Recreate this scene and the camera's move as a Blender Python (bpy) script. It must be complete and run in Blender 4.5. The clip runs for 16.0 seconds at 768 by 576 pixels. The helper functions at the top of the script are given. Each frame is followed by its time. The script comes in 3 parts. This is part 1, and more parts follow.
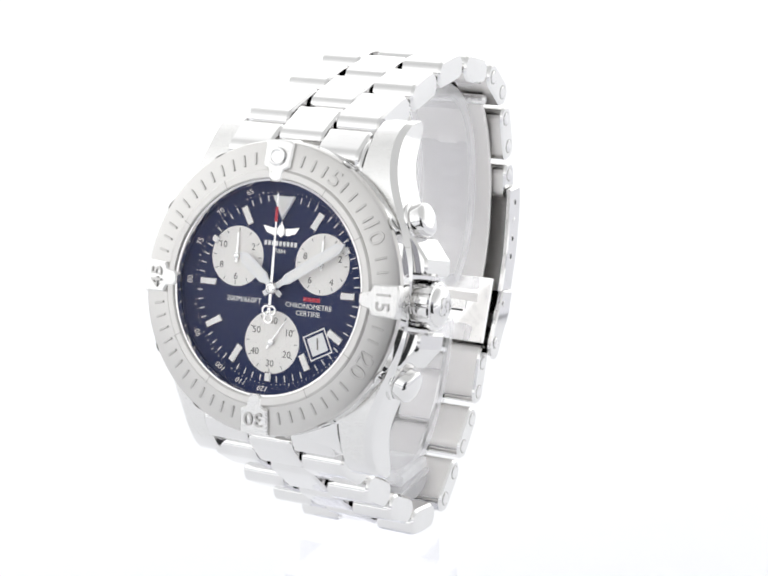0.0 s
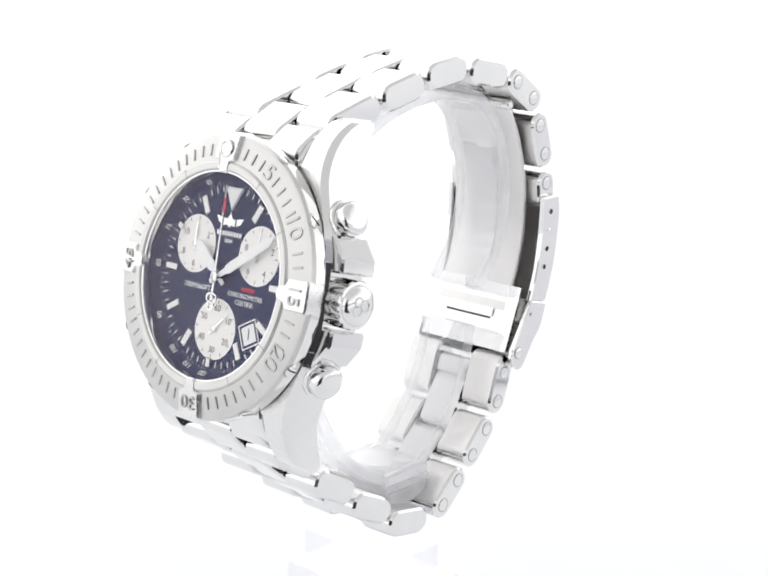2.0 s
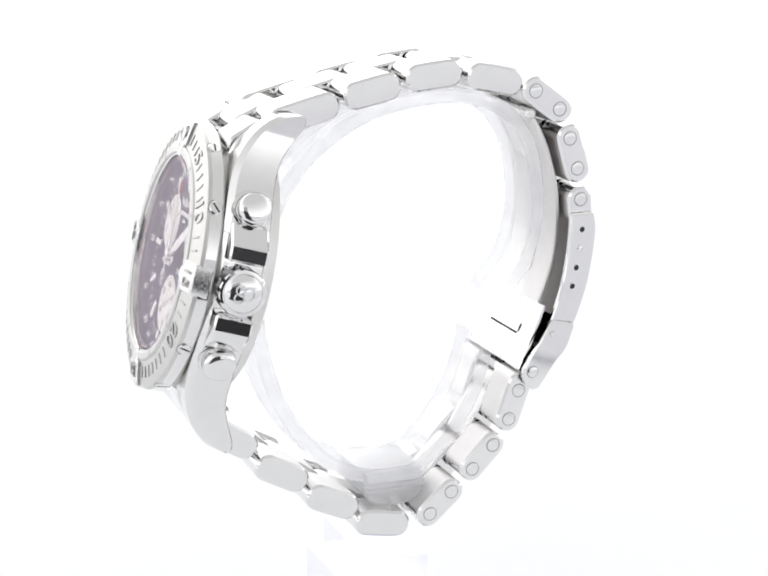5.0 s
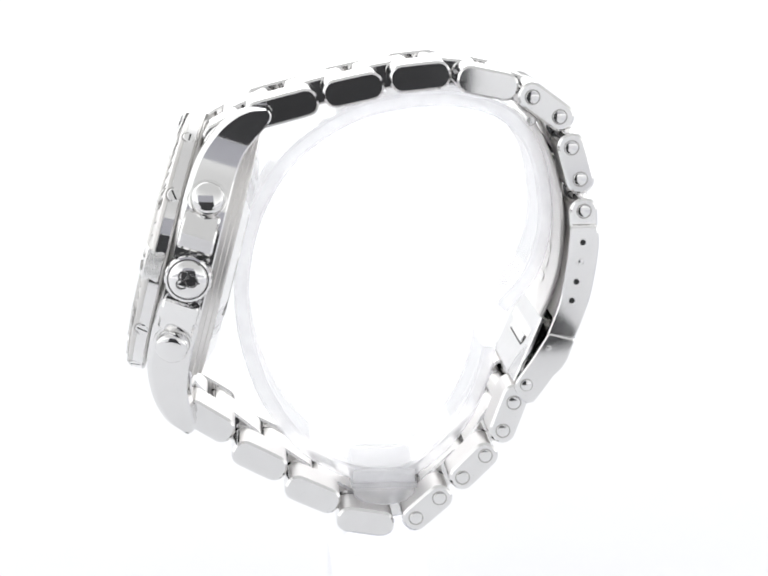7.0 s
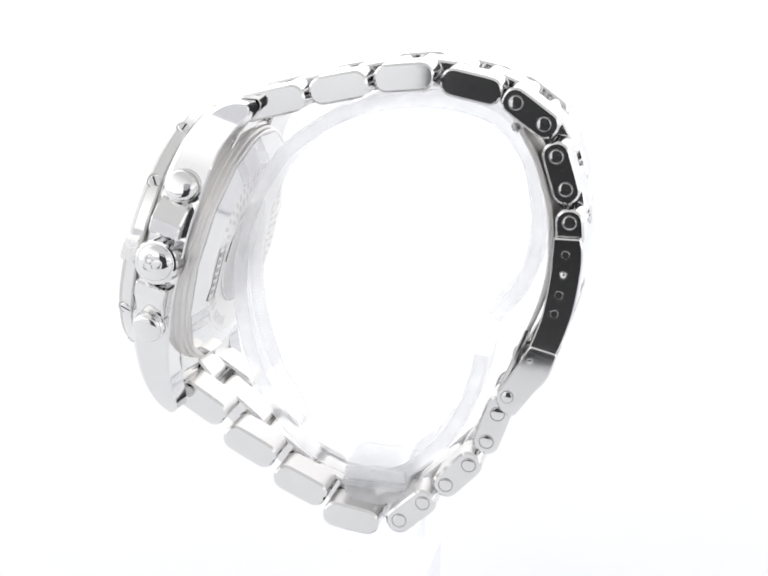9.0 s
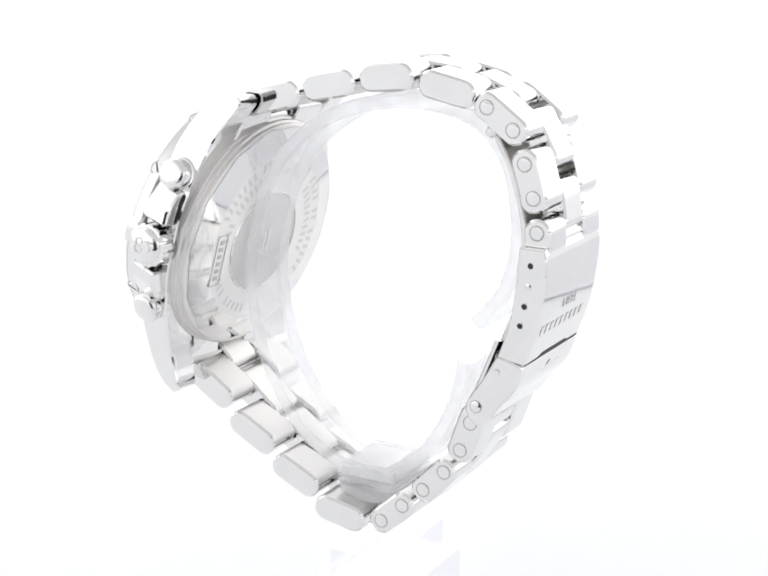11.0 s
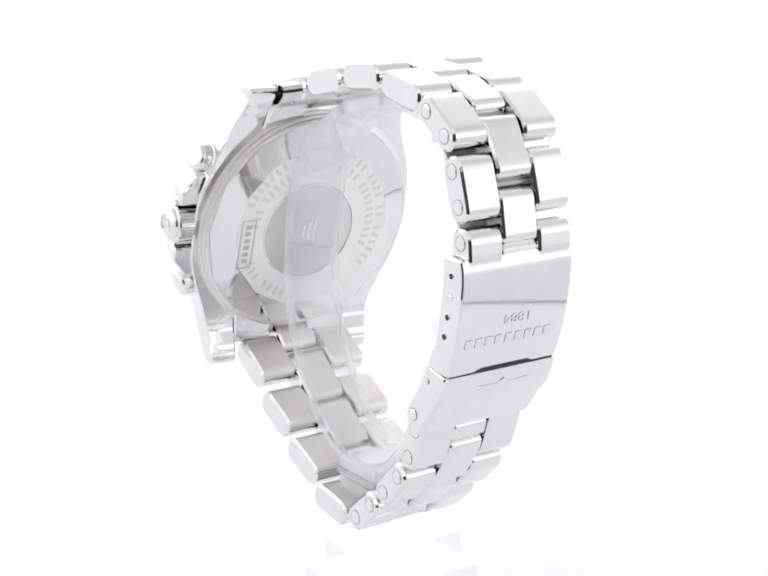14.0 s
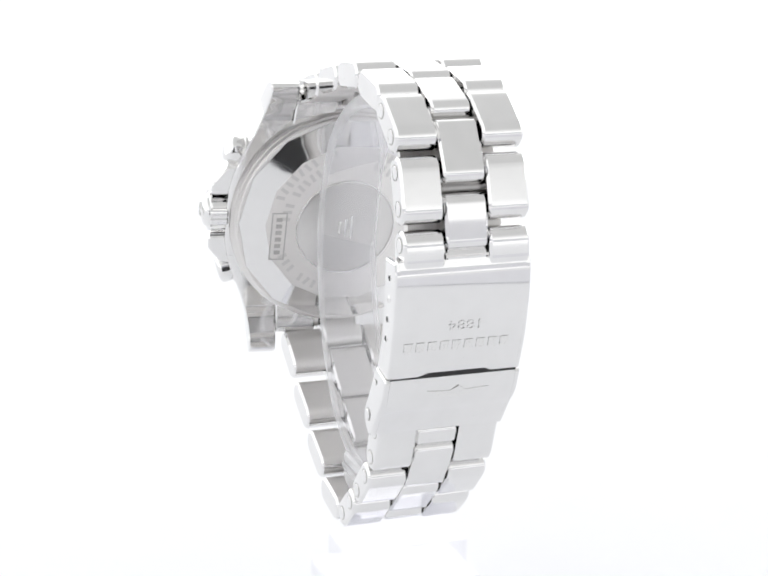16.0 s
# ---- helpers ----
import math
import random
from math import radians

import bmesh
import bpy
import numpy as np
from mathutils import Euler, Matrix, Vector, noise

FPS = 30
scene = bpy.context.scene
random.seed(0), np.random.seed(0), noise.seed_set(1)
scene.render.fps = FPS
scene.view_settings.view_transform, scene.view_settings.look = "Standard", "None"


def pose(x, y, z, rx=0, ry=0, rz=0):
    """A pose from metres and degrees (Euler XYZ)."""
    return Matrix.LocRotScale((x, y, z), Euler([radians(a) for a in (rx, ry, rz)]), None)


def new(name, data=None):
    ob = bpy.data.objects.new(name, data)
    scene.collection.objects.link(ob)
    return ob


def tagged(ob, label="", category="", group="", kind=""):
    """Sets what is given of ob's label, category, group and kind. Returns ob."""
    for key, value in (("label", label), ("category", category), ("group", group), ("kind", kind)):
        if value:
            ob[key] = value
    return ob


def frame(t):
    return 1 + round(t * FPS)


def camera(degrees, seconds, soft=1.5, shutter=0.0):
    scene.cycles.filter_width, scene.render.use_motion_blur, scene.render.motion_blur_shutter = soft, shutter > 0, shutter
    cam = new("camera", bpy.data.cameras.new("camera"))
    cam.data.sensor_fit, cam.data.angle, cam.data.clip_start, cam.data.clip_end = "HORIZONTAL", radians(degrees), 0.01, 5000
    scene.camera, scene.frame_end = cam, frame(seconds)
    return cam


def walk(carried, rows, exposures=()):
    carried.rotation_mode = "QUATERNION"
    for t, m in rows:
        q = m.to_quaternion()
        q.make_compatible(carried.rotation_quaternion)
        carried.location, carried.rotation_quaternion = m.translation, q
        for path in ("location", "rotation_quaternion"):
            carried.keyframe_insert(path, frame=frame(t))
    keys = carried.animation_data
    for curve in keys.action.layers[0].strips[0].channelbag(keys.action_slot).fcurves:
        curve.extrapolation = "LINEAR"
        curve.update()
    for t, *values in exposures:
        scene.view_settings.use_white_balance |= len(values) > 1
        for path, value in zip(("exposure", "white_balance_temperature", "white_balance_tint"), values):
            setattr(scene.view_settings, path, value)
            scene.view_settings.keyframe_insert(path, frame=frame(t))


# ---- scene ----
# fitted numbers: lens tilt, turn and lean in degrees; the turntable's speed in degrees per second
PITCH, YAW, ROLL = 14.907, 0.170, 0.701
RATE, RATE2, RATE3, PHI, Y0 = -8.56983, 0.00375, 0.00133, 5.525, 2.008
FRONT, BACK, DIM = 1.44, 2.06, 0.52
DARK_W, DARK_H, DARK_X, DARK_Z = 0.20, 0.165, -0.015, 0.085

# ---- camera and its stand ----
cam = camera(26.0, 16.0, soft=1.9)
FLOOR = 0.135                      # the watch's zero height over the white table
EYE = Vector((0.0, -0.2473, FLOOR - 0.00844))
VIEW = (Matrix.Translation(EYE) @ Matrix.Rotation(radians(YAW), 4, "Z") @ Matrix.Rotation(radians(90 - PITCH), 4, "X")
        @ Matrix.Rotation(radians(ROLL), 4, "Z"))
walk(cam, [(0.0, VIEW), (16.0, VIEW)])

# ---- light: a white surround, its brightness varied by direction to shape the steel's reflections ----
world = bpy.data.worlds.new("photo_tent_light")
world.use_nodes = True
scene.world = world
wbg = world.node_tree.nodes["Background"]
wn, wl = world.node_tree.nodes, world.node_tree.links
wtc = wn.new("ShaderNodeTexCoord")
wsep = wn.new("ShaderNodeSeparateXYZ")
wramp = wn.new("ShaderNodeMapRange")             # brightest at the back, least on the side of the lens; set by the steel's tones
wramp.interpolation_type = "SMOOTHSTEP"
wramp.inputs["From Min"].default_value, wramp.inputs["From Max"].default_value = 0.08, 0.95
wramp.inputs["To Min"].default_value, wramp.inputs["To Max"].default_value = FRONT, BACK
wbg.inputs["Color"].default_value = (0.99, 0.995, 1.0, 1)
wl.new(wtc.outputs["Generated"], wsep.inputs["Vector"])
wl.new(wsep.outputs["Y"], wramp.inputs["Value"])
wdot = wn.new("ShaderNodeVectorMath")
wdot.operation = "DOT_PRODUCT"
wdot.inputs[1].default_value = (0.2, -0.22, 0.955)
wdim = wn.new("ShaderNodeMapRange")              # overhead dimming, added to grey the rounded ends of the links
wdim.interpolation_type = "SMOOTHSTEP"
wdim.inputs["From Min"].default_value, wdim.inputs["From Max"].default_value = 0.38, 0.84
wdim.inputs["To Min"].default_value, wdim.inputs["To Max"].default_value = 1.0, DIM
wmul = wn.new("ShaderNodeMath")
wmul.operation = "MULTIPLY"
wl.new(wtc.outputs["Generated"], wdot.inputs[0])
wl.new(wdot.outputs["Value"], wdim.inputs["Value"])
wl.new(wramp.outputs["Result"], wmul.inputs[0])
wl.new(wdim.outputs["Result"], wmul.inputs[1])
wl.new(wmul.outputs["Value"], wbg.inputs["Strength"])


# ---- materials ----
def material(name):
    m = bpy.data.materials.new(name)
    m.use_nodes = True
    return m, m.node_tree.nodes, m.node_tree.links, m.node_tree.nodes["Principled BSDF"]


def noise_bump(nodes, links, bsdf, scale, strength, stretch=(1, 1, 1), distance=0.00002):
    tc = nodes.new("ShaderNodeTexCoord")
    mp = nodes.new("ShaderNodeMapping")
    mp.inputs["Scale"].default_value = stretch
    nz = nodes.new("ShaderNodeTexNoise")
    nz.inputs["Scale"].default_value = scale
    nz.inputs["Detail"].default_value = 4
    bp = nodes.new("ShaderNodeBump")
    bp.inputs["Strength"].default_value = strength
    bp.inputs["Distance"].default_value = distance
    links.new(tc.outputs["Object"], mp.inputs["Vector"])
    links.new(mp.outputs["Vector"], nz.inputs["Vector"])
    links.new(nz.outputs["Fac"], bp.inputs["Height"])
    links.new(bp.outputs["Normal"], bsdf.inputs["Normal"])
    return tc, nz


def metal(name, colour, rough, spread=0.04, scale=900, bump=0.0, stretch=(1, 1, 1)):
    m, nodes, links, b = material(name)
    b.inputs["Metallic"].default_value = 1.0
    tc = nodes.new("ShaderNodeTexCoord")
    big = nodes.new("ShaderNodeTexNoise")
    big.inputs["Scale"].default_value = 260
    big.inputs["Detail"].default_value = 3
    fine = nodes.new("ShaderNodeTexNoise")
    fine.inputs["Scale"].default_value = scale
    fine.inputs["Detail"].default_value = 5
    mp = nodes.new("ShaderNodeMapping")
    mp.inputs["Scale"].default_value = stretch
    links.new(tc.outputs["Object"], big.inputs["Vector"])
    links.new(tc.outputs["Object"], mp.inputs["Vector"])
    links.new(mp.outputs["Vector"], fine.inputs["Vector"])
    ramp = nodes.new("ShaderNodeMapRange")
    ramp.inputs["To Min"].default_value = max(0.02, rough - spread)
    ramp.inputs["To Max"].default_value = rough + spread
    links.new(fine.outputs["Fac"], ramp.inputs["Value"])
    links.new(ramp.outputs["Result"], b.inputs["Roughness"])
    tone = nodes.new("ShaderNodeMix")
    tone.data_type = "RGBA"
    tone.inputs[6].default_value = (*[c * 0.95 for c in colour], 1)
    tone.inputs[7].default_value = (*[min(1, c * 1.03) for c in colour], 1)
    links.new(big.outputs["Fac"], tone.inputs[0])
    links.new(tone.outputs[2], b.inputs["Base Color"])
    if bump:
        bp = nodes.new("ShaderNodeBump")
        bp.inputs["Strength"].default_value = bump
        bp.inputs["Distance"].default_value = 0.00002
        links.new(fine.outputs["Fac"], bp.inputs["Height"])
        links.new(bp.outputs["Normal"], b.inputs["Normal"])
    return m


def paint(name, colour, rough=0.5, scale=1500, vary=0.06, coat=0.0, bump=0.05):
    m, nodes, links, b = material(name)
    tc, nz = noise_bump(nodes, links, b, scale, bump)
    tone = nodes.new("ShaderNodeMix")
    tone.data_type = "RGBA"
    tone.inputs[6].default_value = (*[c * (1 - vary) for c in colour], 1)
    tone.inputs[7].default_value = (*[min(1, c * (1 + vary)) for c in colour], 1)
    links.new(nz.outputs["Fac"], tone.inputs[0])
    links.new(tone.outputs[2], b.inputs["Base Color"])
    b.inputs["Roughness"].default_value = rough
    b.inputs["Coat Weight"].default_value = coat
    b.inputs["Coat Roughness"].default_value = 0.05
    return m


def clear(name, ior, tint=(1, 1, 1), gloss=(1, 1, 1), haze=0.0, rough=0.0, most=0.9):
    """A clear sheet: light passes straight through it, its gloss grows towards grazing sight; haze is white put in for
    light caught in acrylic.
    """
    m, nodes, links, b = material(name)
    nodes.remove(b)
    out = nodes["Material Output"]
    lw = nodes.new("ShaderNodeLayerWeight")
    lw.inputs["Blend"].default_value = 0.5
    power = nodes.new("ShaderNodeMath")
    power.operation, power.inputs[1].default_value = "POWER", 3.0
    fres = nodes.new("ShaderNodeMapRange")
    fres.inputs["To Min"].default_value = ((ior - 1) / (ior + 1)) ** 2
    fres.inputs["To Max"].default_value = most
    links.new(lw.outputs["Facing"], power.inputs[0])
    links.new(power.outputs["Value"], fres.inputs["Value"])
    tr = nodes.new("ShaderNodeBsdfTransparent")
    tr.inputs["Color"].default_value = (*tint, 1)
    gl = nodes.new("ShaderNodeBsdfGlossy")
    gl.inputs["Color"].default_value = (*gloss, 1)
    gl.inputs["Roughness"].default_value = rough
    mix = nodes.new("ShaderNodeMixShader")
    links.new(fres.outputs["Result"], mix.inputs["Fac"])
    links.new(tr.outputs["BSDF"], mix.inputs[1])
    links.new(gl.outputs["BSDF"], mix.inputs[2])
    tc = nodes.new("ShaderNodeTexCoord")
    nz = nodes.new("ShaderNodeTexNoise")
    nz.inputs["Scale"].default_value = 140
    nz.inputs["Detail"].default_value = 5
    links.new(tc.outputs["Object"], nz.inputs["Vector"])
    bp = nodes.new("ShaderNodeBump")
    bp.inputs["Strength"].default_value = 0.15 if haze else 0.0
    bp.inputs["Distance"].default_value = 0.0002
    links.new(nz.outputs["Fac"], bp.inputs["Height"])
    links.new(bp.outputs["Normal"], gl.inputs["Normal"])
    last = mix
    if haze:
        df = nodes.new("ShaderNodeBsdfTranslucent")
        df.inputs["Color"].default_value = (1.0, 1.0, 1.0, 1)
        d2 = nodes.new("ShaderNodeBsdfDiffuse")
        d2.inputs["Color"].default_value = (1.0, 1.0, 1.0, 1)
        both = nodes.new("ShaderNodeMixShader")
        both.inputs["Fac"].default_value = 0.6
        links.new(df.outputs["BSDF"], both.inputs[1])
        links.new(d2.outputs["BSDF"], both.inputs[2])
        rg = nodes.new("ShaderNodeMapRange")
        rg.inputs["From Min"].default_value, rg.inputs["From Max"].default_value = 0.3, 0.8
        rg.inputs["To Min"].default_value, rg.inputs["To Max"].default_value = haze * 0.85, haze * 1.25
        links.new(nz.outputs["Fac"], rg.inputs["Value"])
        hz = nodes.new("ShaderNodeMixShader")
        links.new(rg.outputs["Result"], hz.inputs["Fac"])
        links.new(mix.outputs["Shader"], hz.inputs[1])
        links.new(both.outputs["Shader"], hz.inputs[2])
        last = hz
    links.new(last.outputs["Shader"], out.inputs["Surface"])
    return m


STEEL = metal("polished_steel", (0.80, 0.795, 0.79), 0.06, 0.03)
SATIN = metal("satin_steel", (0.79, 0.785, 0.775), 0.26, 0.08, 1500, 0.10, (1, 12, 1))
BEZEL = metal("brushed_bezel", (0.64, 0.63, 0.615), 0.36, 0.10, 2200, 0.16)
# steel darkened to stand in for the shaded edges of raised and engraved marks
RELIEF_DARK = metal("relief_dark_steel", (0.53, 0.52, 0.51), 0.32, 0.08, 1500)
INSIDE = metal("brushed_inner_steel", (0.80, 0.785, 0.77), 0.44, 0.08, 1600, 0.12, (1, 14, 1))
BACKPLATE = metal("brushed_backplate", (0.84, 0.825, 0.81), 0.30, 0.05, 1200)
MEDAL = metal("matt_medallion", (0.71, 0.70, 0.69), 0.42, 0.06, 1400)
# darker copy of the steel: holds the shade of grooves and recesses in its colour
DARKSTEEL = metal("shaded_steel", (0.42, 0.41, 0.40), 0.30, 0.08)
LUME = paint("cream_lume", (0.96, 0.955, 0.93), 0.55)
WHITE = paint("white_print", (0.93, 0.94, 0.95), 0.5)
RED = paint("red_print", (0.62, 0.04, 0.07), 0.45)
GREY = paint("grey_print", (0.16, 0.15, 0.14), 0.5)
NAVY = paint("navy_dial", (0.030, 0.042, 0.104), 0.4, 2500, 0.15, 0.0, 0.02)
NAVY.node_tree.nodes["Principled BSDF"].inputs["Specular IOR Level"].default_value = 0.08
SILVER = paint("silvered_subdial", (0.97, 0.945, 0.91), 0.42, 1800, 0.05)
# black laid on holes, slots and gaps in place of their shade
BLACK = paint("hole_shade", (0.012, 0.012, 0.012), 0.6)
CRYSTAL = clear("sapphire_crystal", 1.2, (1.0, 1.0, 1.0), (0.8, 0.70, 0.73), most=0.5)
# white haze in these acrylics stands in for the light they pipe
SADDLE = clear("whitened_acrylic_foot", 1.35, (0.99, 0.99, 1.0), (1, 1, 1), 0.4, 0.08, 0.3)
WHITENED = clear("whitened_acrylic_edge", 1.35, (0.99, 0.99, 1.0), (1, 1, 1), 0.3, 0.12, 0.3)
CLEAR = clear("clear_acrylic_block", 1.3, (0.965, 0.965, 0.98), (1, 1, 1), 0.015, 0.05, 0.6)
ACRYLIC = clear("clear_acrylic", 1.35, (0.99, 0.99, 1.0), (1, 1, 1), 0.17, 0.05, 0.45)
TABLE = paint("white_table", (0.885, 0.89, 0.912), 0.6, 90, 0.01)
# card colours: never in view, only mirrored in the steel
GREY_CARD = paint("grey_card", (0.58, 0.58, 0.60), 0.8, 300)
PALE = paint("pale_grey_card", (0.79, 0.79, 0.83), 0.8, 300)
SLATE = paint("slate_card", (0.33, 0.33, 0.36), 0.8, 300)
DARK_CARD = paint("dark_card", (0.02, 0.02, 0.022), 0.8, 300)

# ---- poses: millimetres in the watch's own space (x from dial to clasp, y away from the crown, z up) ----
BASE = Matrix.Translation((0, Y0 / 1000, FLOOR))
POSES = {}


def mm(m):
    """The same rigid pose with its place in metres."""
    r = m.copy()
    r.translation = r.translation / 1000
    return r


def thing(name, label, category):
    ob = new(name)
    ob.empty_display_size = 0.01
    POSES[ob.name] = Matrix()
    return tagged(ob, label, category)


def shape(name, bm, mat, angle=32):
    bmesh.ops.recalc_face_normals(bm, faces=bm.faces)
    bmesh.ops.scale(bm, vec=(0.001, 0.001, 0.001), verts=bm.verts)
    me = bpy.data.meshes.new(name)
    bm.to_mesh(me)
    bm.free()
    me.materials.append(mat)
    for p in me.polygons:
        p.use_smooth = True
    me.set_sharp_from_angle(angle=radians(angle))
    return me


def place(name, me, parent, m=Matrix(), label=""):
    """One mesh object under a thing or a part, at the pose m of the watch's space."""
    ob = new(name, me)
    ob.parent = parent
    POSES[ob.name] = BASE @ mm(m)
    ob.matrix_basis = POSES[parent.name].inverted() @ POSES[ob.name]
    return tagged(ob, label)


def part(name, bm, mat, parent, m=Matrix(), label="", angle=32):
    return place(name, shape(name, bm, mat, angle), parent, m, label)


# ---- mesh makers ----
def offset(poly, d):
    """A closed outline moved inwards by d (outline runs counter-clockwise)."""
    n, out = len(poly), []
    for i in range(n):
        a, b, c = Vector(poly[i - 1]), Vector(poly[i]), Vector(poly[(i + 1) % n])
        e, f = (b - a).normalized(), (c - b).normalized()
        ne, nf = Vector((-e.y, e.x)), Vector((-f.y, f.x))
        k = ne + nf
        k = k / max(0.4, k.length_squared / 2) if k.length > 1e-6 else ne
        out.append((b.x + k.x * d, b.y + k.y * d))
    return out


def ccw(poly):
    area = sum(poly[i - 1][0] * poly[i][1] - poly[i][0] * poly[i - 1][1] for i in range(len(poly)))
    return list(poly) if area > 0 else list(reversed(poly))


def plate(bm, poly, z0, z1, bevel=0.1, both=True, m=Matrix()):
    """An outline in x, y given height from z0 to z1, with bevelled rims."""
    poly = ccw(poly)
    inner = offset(poly, bevel)
    rings = [(inner, z0), (poly, z0 + bevel), (poly, z1 - bevel), (inner, z1)] if both else [(poly, z0), (poly, z1 - bevel), (inner, z1)]
    vs = [[bm.verts.new(m @ Vector((x, y, z))) for x, y in ring] for ring, z in rings]
    n = len(poly)
    for a, b in zip(vs, vs[1:]):
        for i in range(n):
            bm.faces.new((a[i - 1], a[i], b[i], b[i - 1]))
    bm.faces.new(list(reversed(vs[0])))
    bm.faces.new(vs[-1])
    return bm


def lathe(bm, profile, seg=96, m=Matrix(), close=False):
    """A profile of (radius, z) turned round the local z."""
    rings = []
    for r, z in profile:
        if r < 1e-6:
            rings.append([bm.verts.new(m @ Vector((0, 0, z)))])
        else:
            rings.append([bm.verts.new(m @ Vector((r * math.cos(2 * math.pi * i / seg), r * math.sin(2 * math.pi * i / seg), z))) for i in range(seg)])
    pairs = list(zip(rings, rings[1:])) + ([(rings[-1], rings[0])] if close else [])
    for a, b in pairs:
        for i in range(seg):
            if len(a) == 1:
                bm.faces.new((a[0], b[i], b[i - 1]))
            elif len(b) == 1:
                bm.faces.new((a[i - 1], a[i], b[0]))
            else:
                bm.faces.new((a[i - 1], a[i], b[i], b[i - 1]))
    return bm


def rounded(w, h, r, seg=4):
    """A rectangle w by h about the origin with rounded corners."""
    out = []
    for cx, cy, a0 in ((w / 2 - r, h / 2 - r, 0), (-w / 2 + r, h / 2 - r, 90), (-w / 2 + r, -h / 2 + r, 180), (w / 2 - r, -h / 2 + r, 270)):
        for i in range(seg + 1):
            a = radians(a0 + 90 * i / seg)
            out.append((cx + r * math.cos(a), cy + r * math.sin(a)))
    return out


def rect(x0, y0, x1, y1):
    return [(x0, y0), (x1, y0), (x1, y1), (x0, y1)]


def smooth_path(pts, steps=6):
    """Points along a rounded curve through pts."""
    out, n = [], len(pts)
    for i in range(n - 1):
        p0, p1, p2, p3 = (Vector(pts[max(0, min(n - 1, j))]) for j in (i - 1, i, i + 1, i + 2))
        for k in range(steps):
            t = k / steps
            out.append(0.5 * (2 * p1 + (p2 - p0) * t + (2 * p0 - 5 * p1 + 4 * p2 - p3) * t * t + (3 * p1 - p0 - 3 * p2 + p3) * t ** 3))
    out.append(Vector(pts[-1]))
    return out


def strip(bm, pts, thick, y0, y1, bevel=0.3, steps=6):
    """A band that follows a curve in x, z, from y0 to y1 wide."""
    path = smooth_path(pts, steps)
    h = thick / 2
    section = [(-h + bevel, y0), (h - bevel, y0), (h, y0 + bevel), (h, y1 - bevel), (h - bevel, y1), (-h + bevel, y1), (-h, y1 - bevel), (-h, y0 + bevel)]
    rings = []
    for i, p in enumerate(path):
        d = (path[min(i + 1, len(path) - 1)] - path[max(i - 1, 0)]).normalized()
        nrm = Vector((-d.y, d.x))
        rings.append([bm.verts.new((p.x + nrm.x * a, y, p.y + nrm.y * a)) for a, y in section])
    for a, b in zip(rings, rings[1:]):
        for i in range(8):
            bm.faces.new((a[i - 1], a[i], b[i], b[i - 1]))
    bm.faces.new(rings[0])
    bm.faces.new(list(reversed(rings[-1])))
    return bm


SIDE = Matrix.Rotation(radians(90), 4, "X")      # an outline in x, z, given width along y (local z is -y)


def side_plate(bm, poly, y0, y1, bevel=0.2):
    return plate(bm, poly, -y1, -y0, bevel, True, SIDE)


def writing(text, size, mat, name, spin=0.0, depth=0.03, squeeze=1.0):
    """A mesh of plain letters about the origin, as high as size."""
    cu = bpy.data.curves.new(name, "FONT")
    cu.body, cu.size, cu.extrude, cu.align_x, cu.align_y = text, size / 0.72 / 1000, depth / 1000, "CENTER", "CENTER"
    cu.resolution_u = 3
    tmp = bpy.data.objects.new(name, cu)
    me = bpy.data.meshes.new_from_object(tmp)
    bpy.data.objects.remove(tmp)
    bpy.data.curves.remove(cu)
    me.transform(Matrix.Rotation(radians(spin), 4, "Z") @ Matrix.Diagonal((squeeze, 1, 1, 1)))
    me.materials.clear()
    me.materials.append(mat)
    return me


def spot(x, y, z=0.0, spin=0.0):
    return Matrix.Translation((x, y, z)) @ Matrix.Rotation(radians(spin), 4, "Z")


def polar(r, clock):
    """A place on the dial: radius and degrees clockwise from twelve."""
    return r * math.sin(radians(clock)), r * math.cos(radians(clock))


# ---- the table, and unseen cards that shape the steel's reflections ----
def table():
    bm = bmesh.new()
    n = 24
    vs = [[bm.verts.new((x * 3.0 / n - 1.5, y * 3.0 / n - 0.9, 0)) for x in range(n + 1)] for y in range(n + 1)]
    for j in range(n):
        for i in range(n):
            bm.faces.new((vs[j][i], vs[j][i + 1], vs[j + 1][i + 1], vs[j + 1][i]))
    me = bpy.data.meshes.new("floor")
    bm.to_mesh(me)
    bm.free()
    me.materials.append(TABLE)
    tagged(new("floor", me), "plain glossless white table of the photo tent", "floor", kind="structure")
    # unseen dark card behind the lens, added for the black reflections on the links
    bm = bmesh.new()
    plate(bm, rounded(DARK_W, DARK_H, 0.01), -0.004, 0.0, 0.0005)
    me = bpy.data.meshes.new("backdrop")
    bm.to_mesh(me)
    bm.free()
    me.materials.append(DARK_CARD)
    ob = tagged(new("backdrop", me), "unseen dark card in place of the dark opening behind the lens", "backdrop", kind="structure")
    ob.matrix_basis = pose(DARK_X, -0.305, DARK_Z, -90, 0, 0)
    # unseen low grey card, added for the grey band mirrored in clasp and link ends
    bm = bmesh.new()
    plate(bm, rounded(1.7, 0.07, 0.02), -0.004, 0.0, 0.0005)
    me = bpy.data.meshes.new("backdrop")
    bm.to_mesh(me)
    bm.free()
    me.materials.append(GREY_CARD)
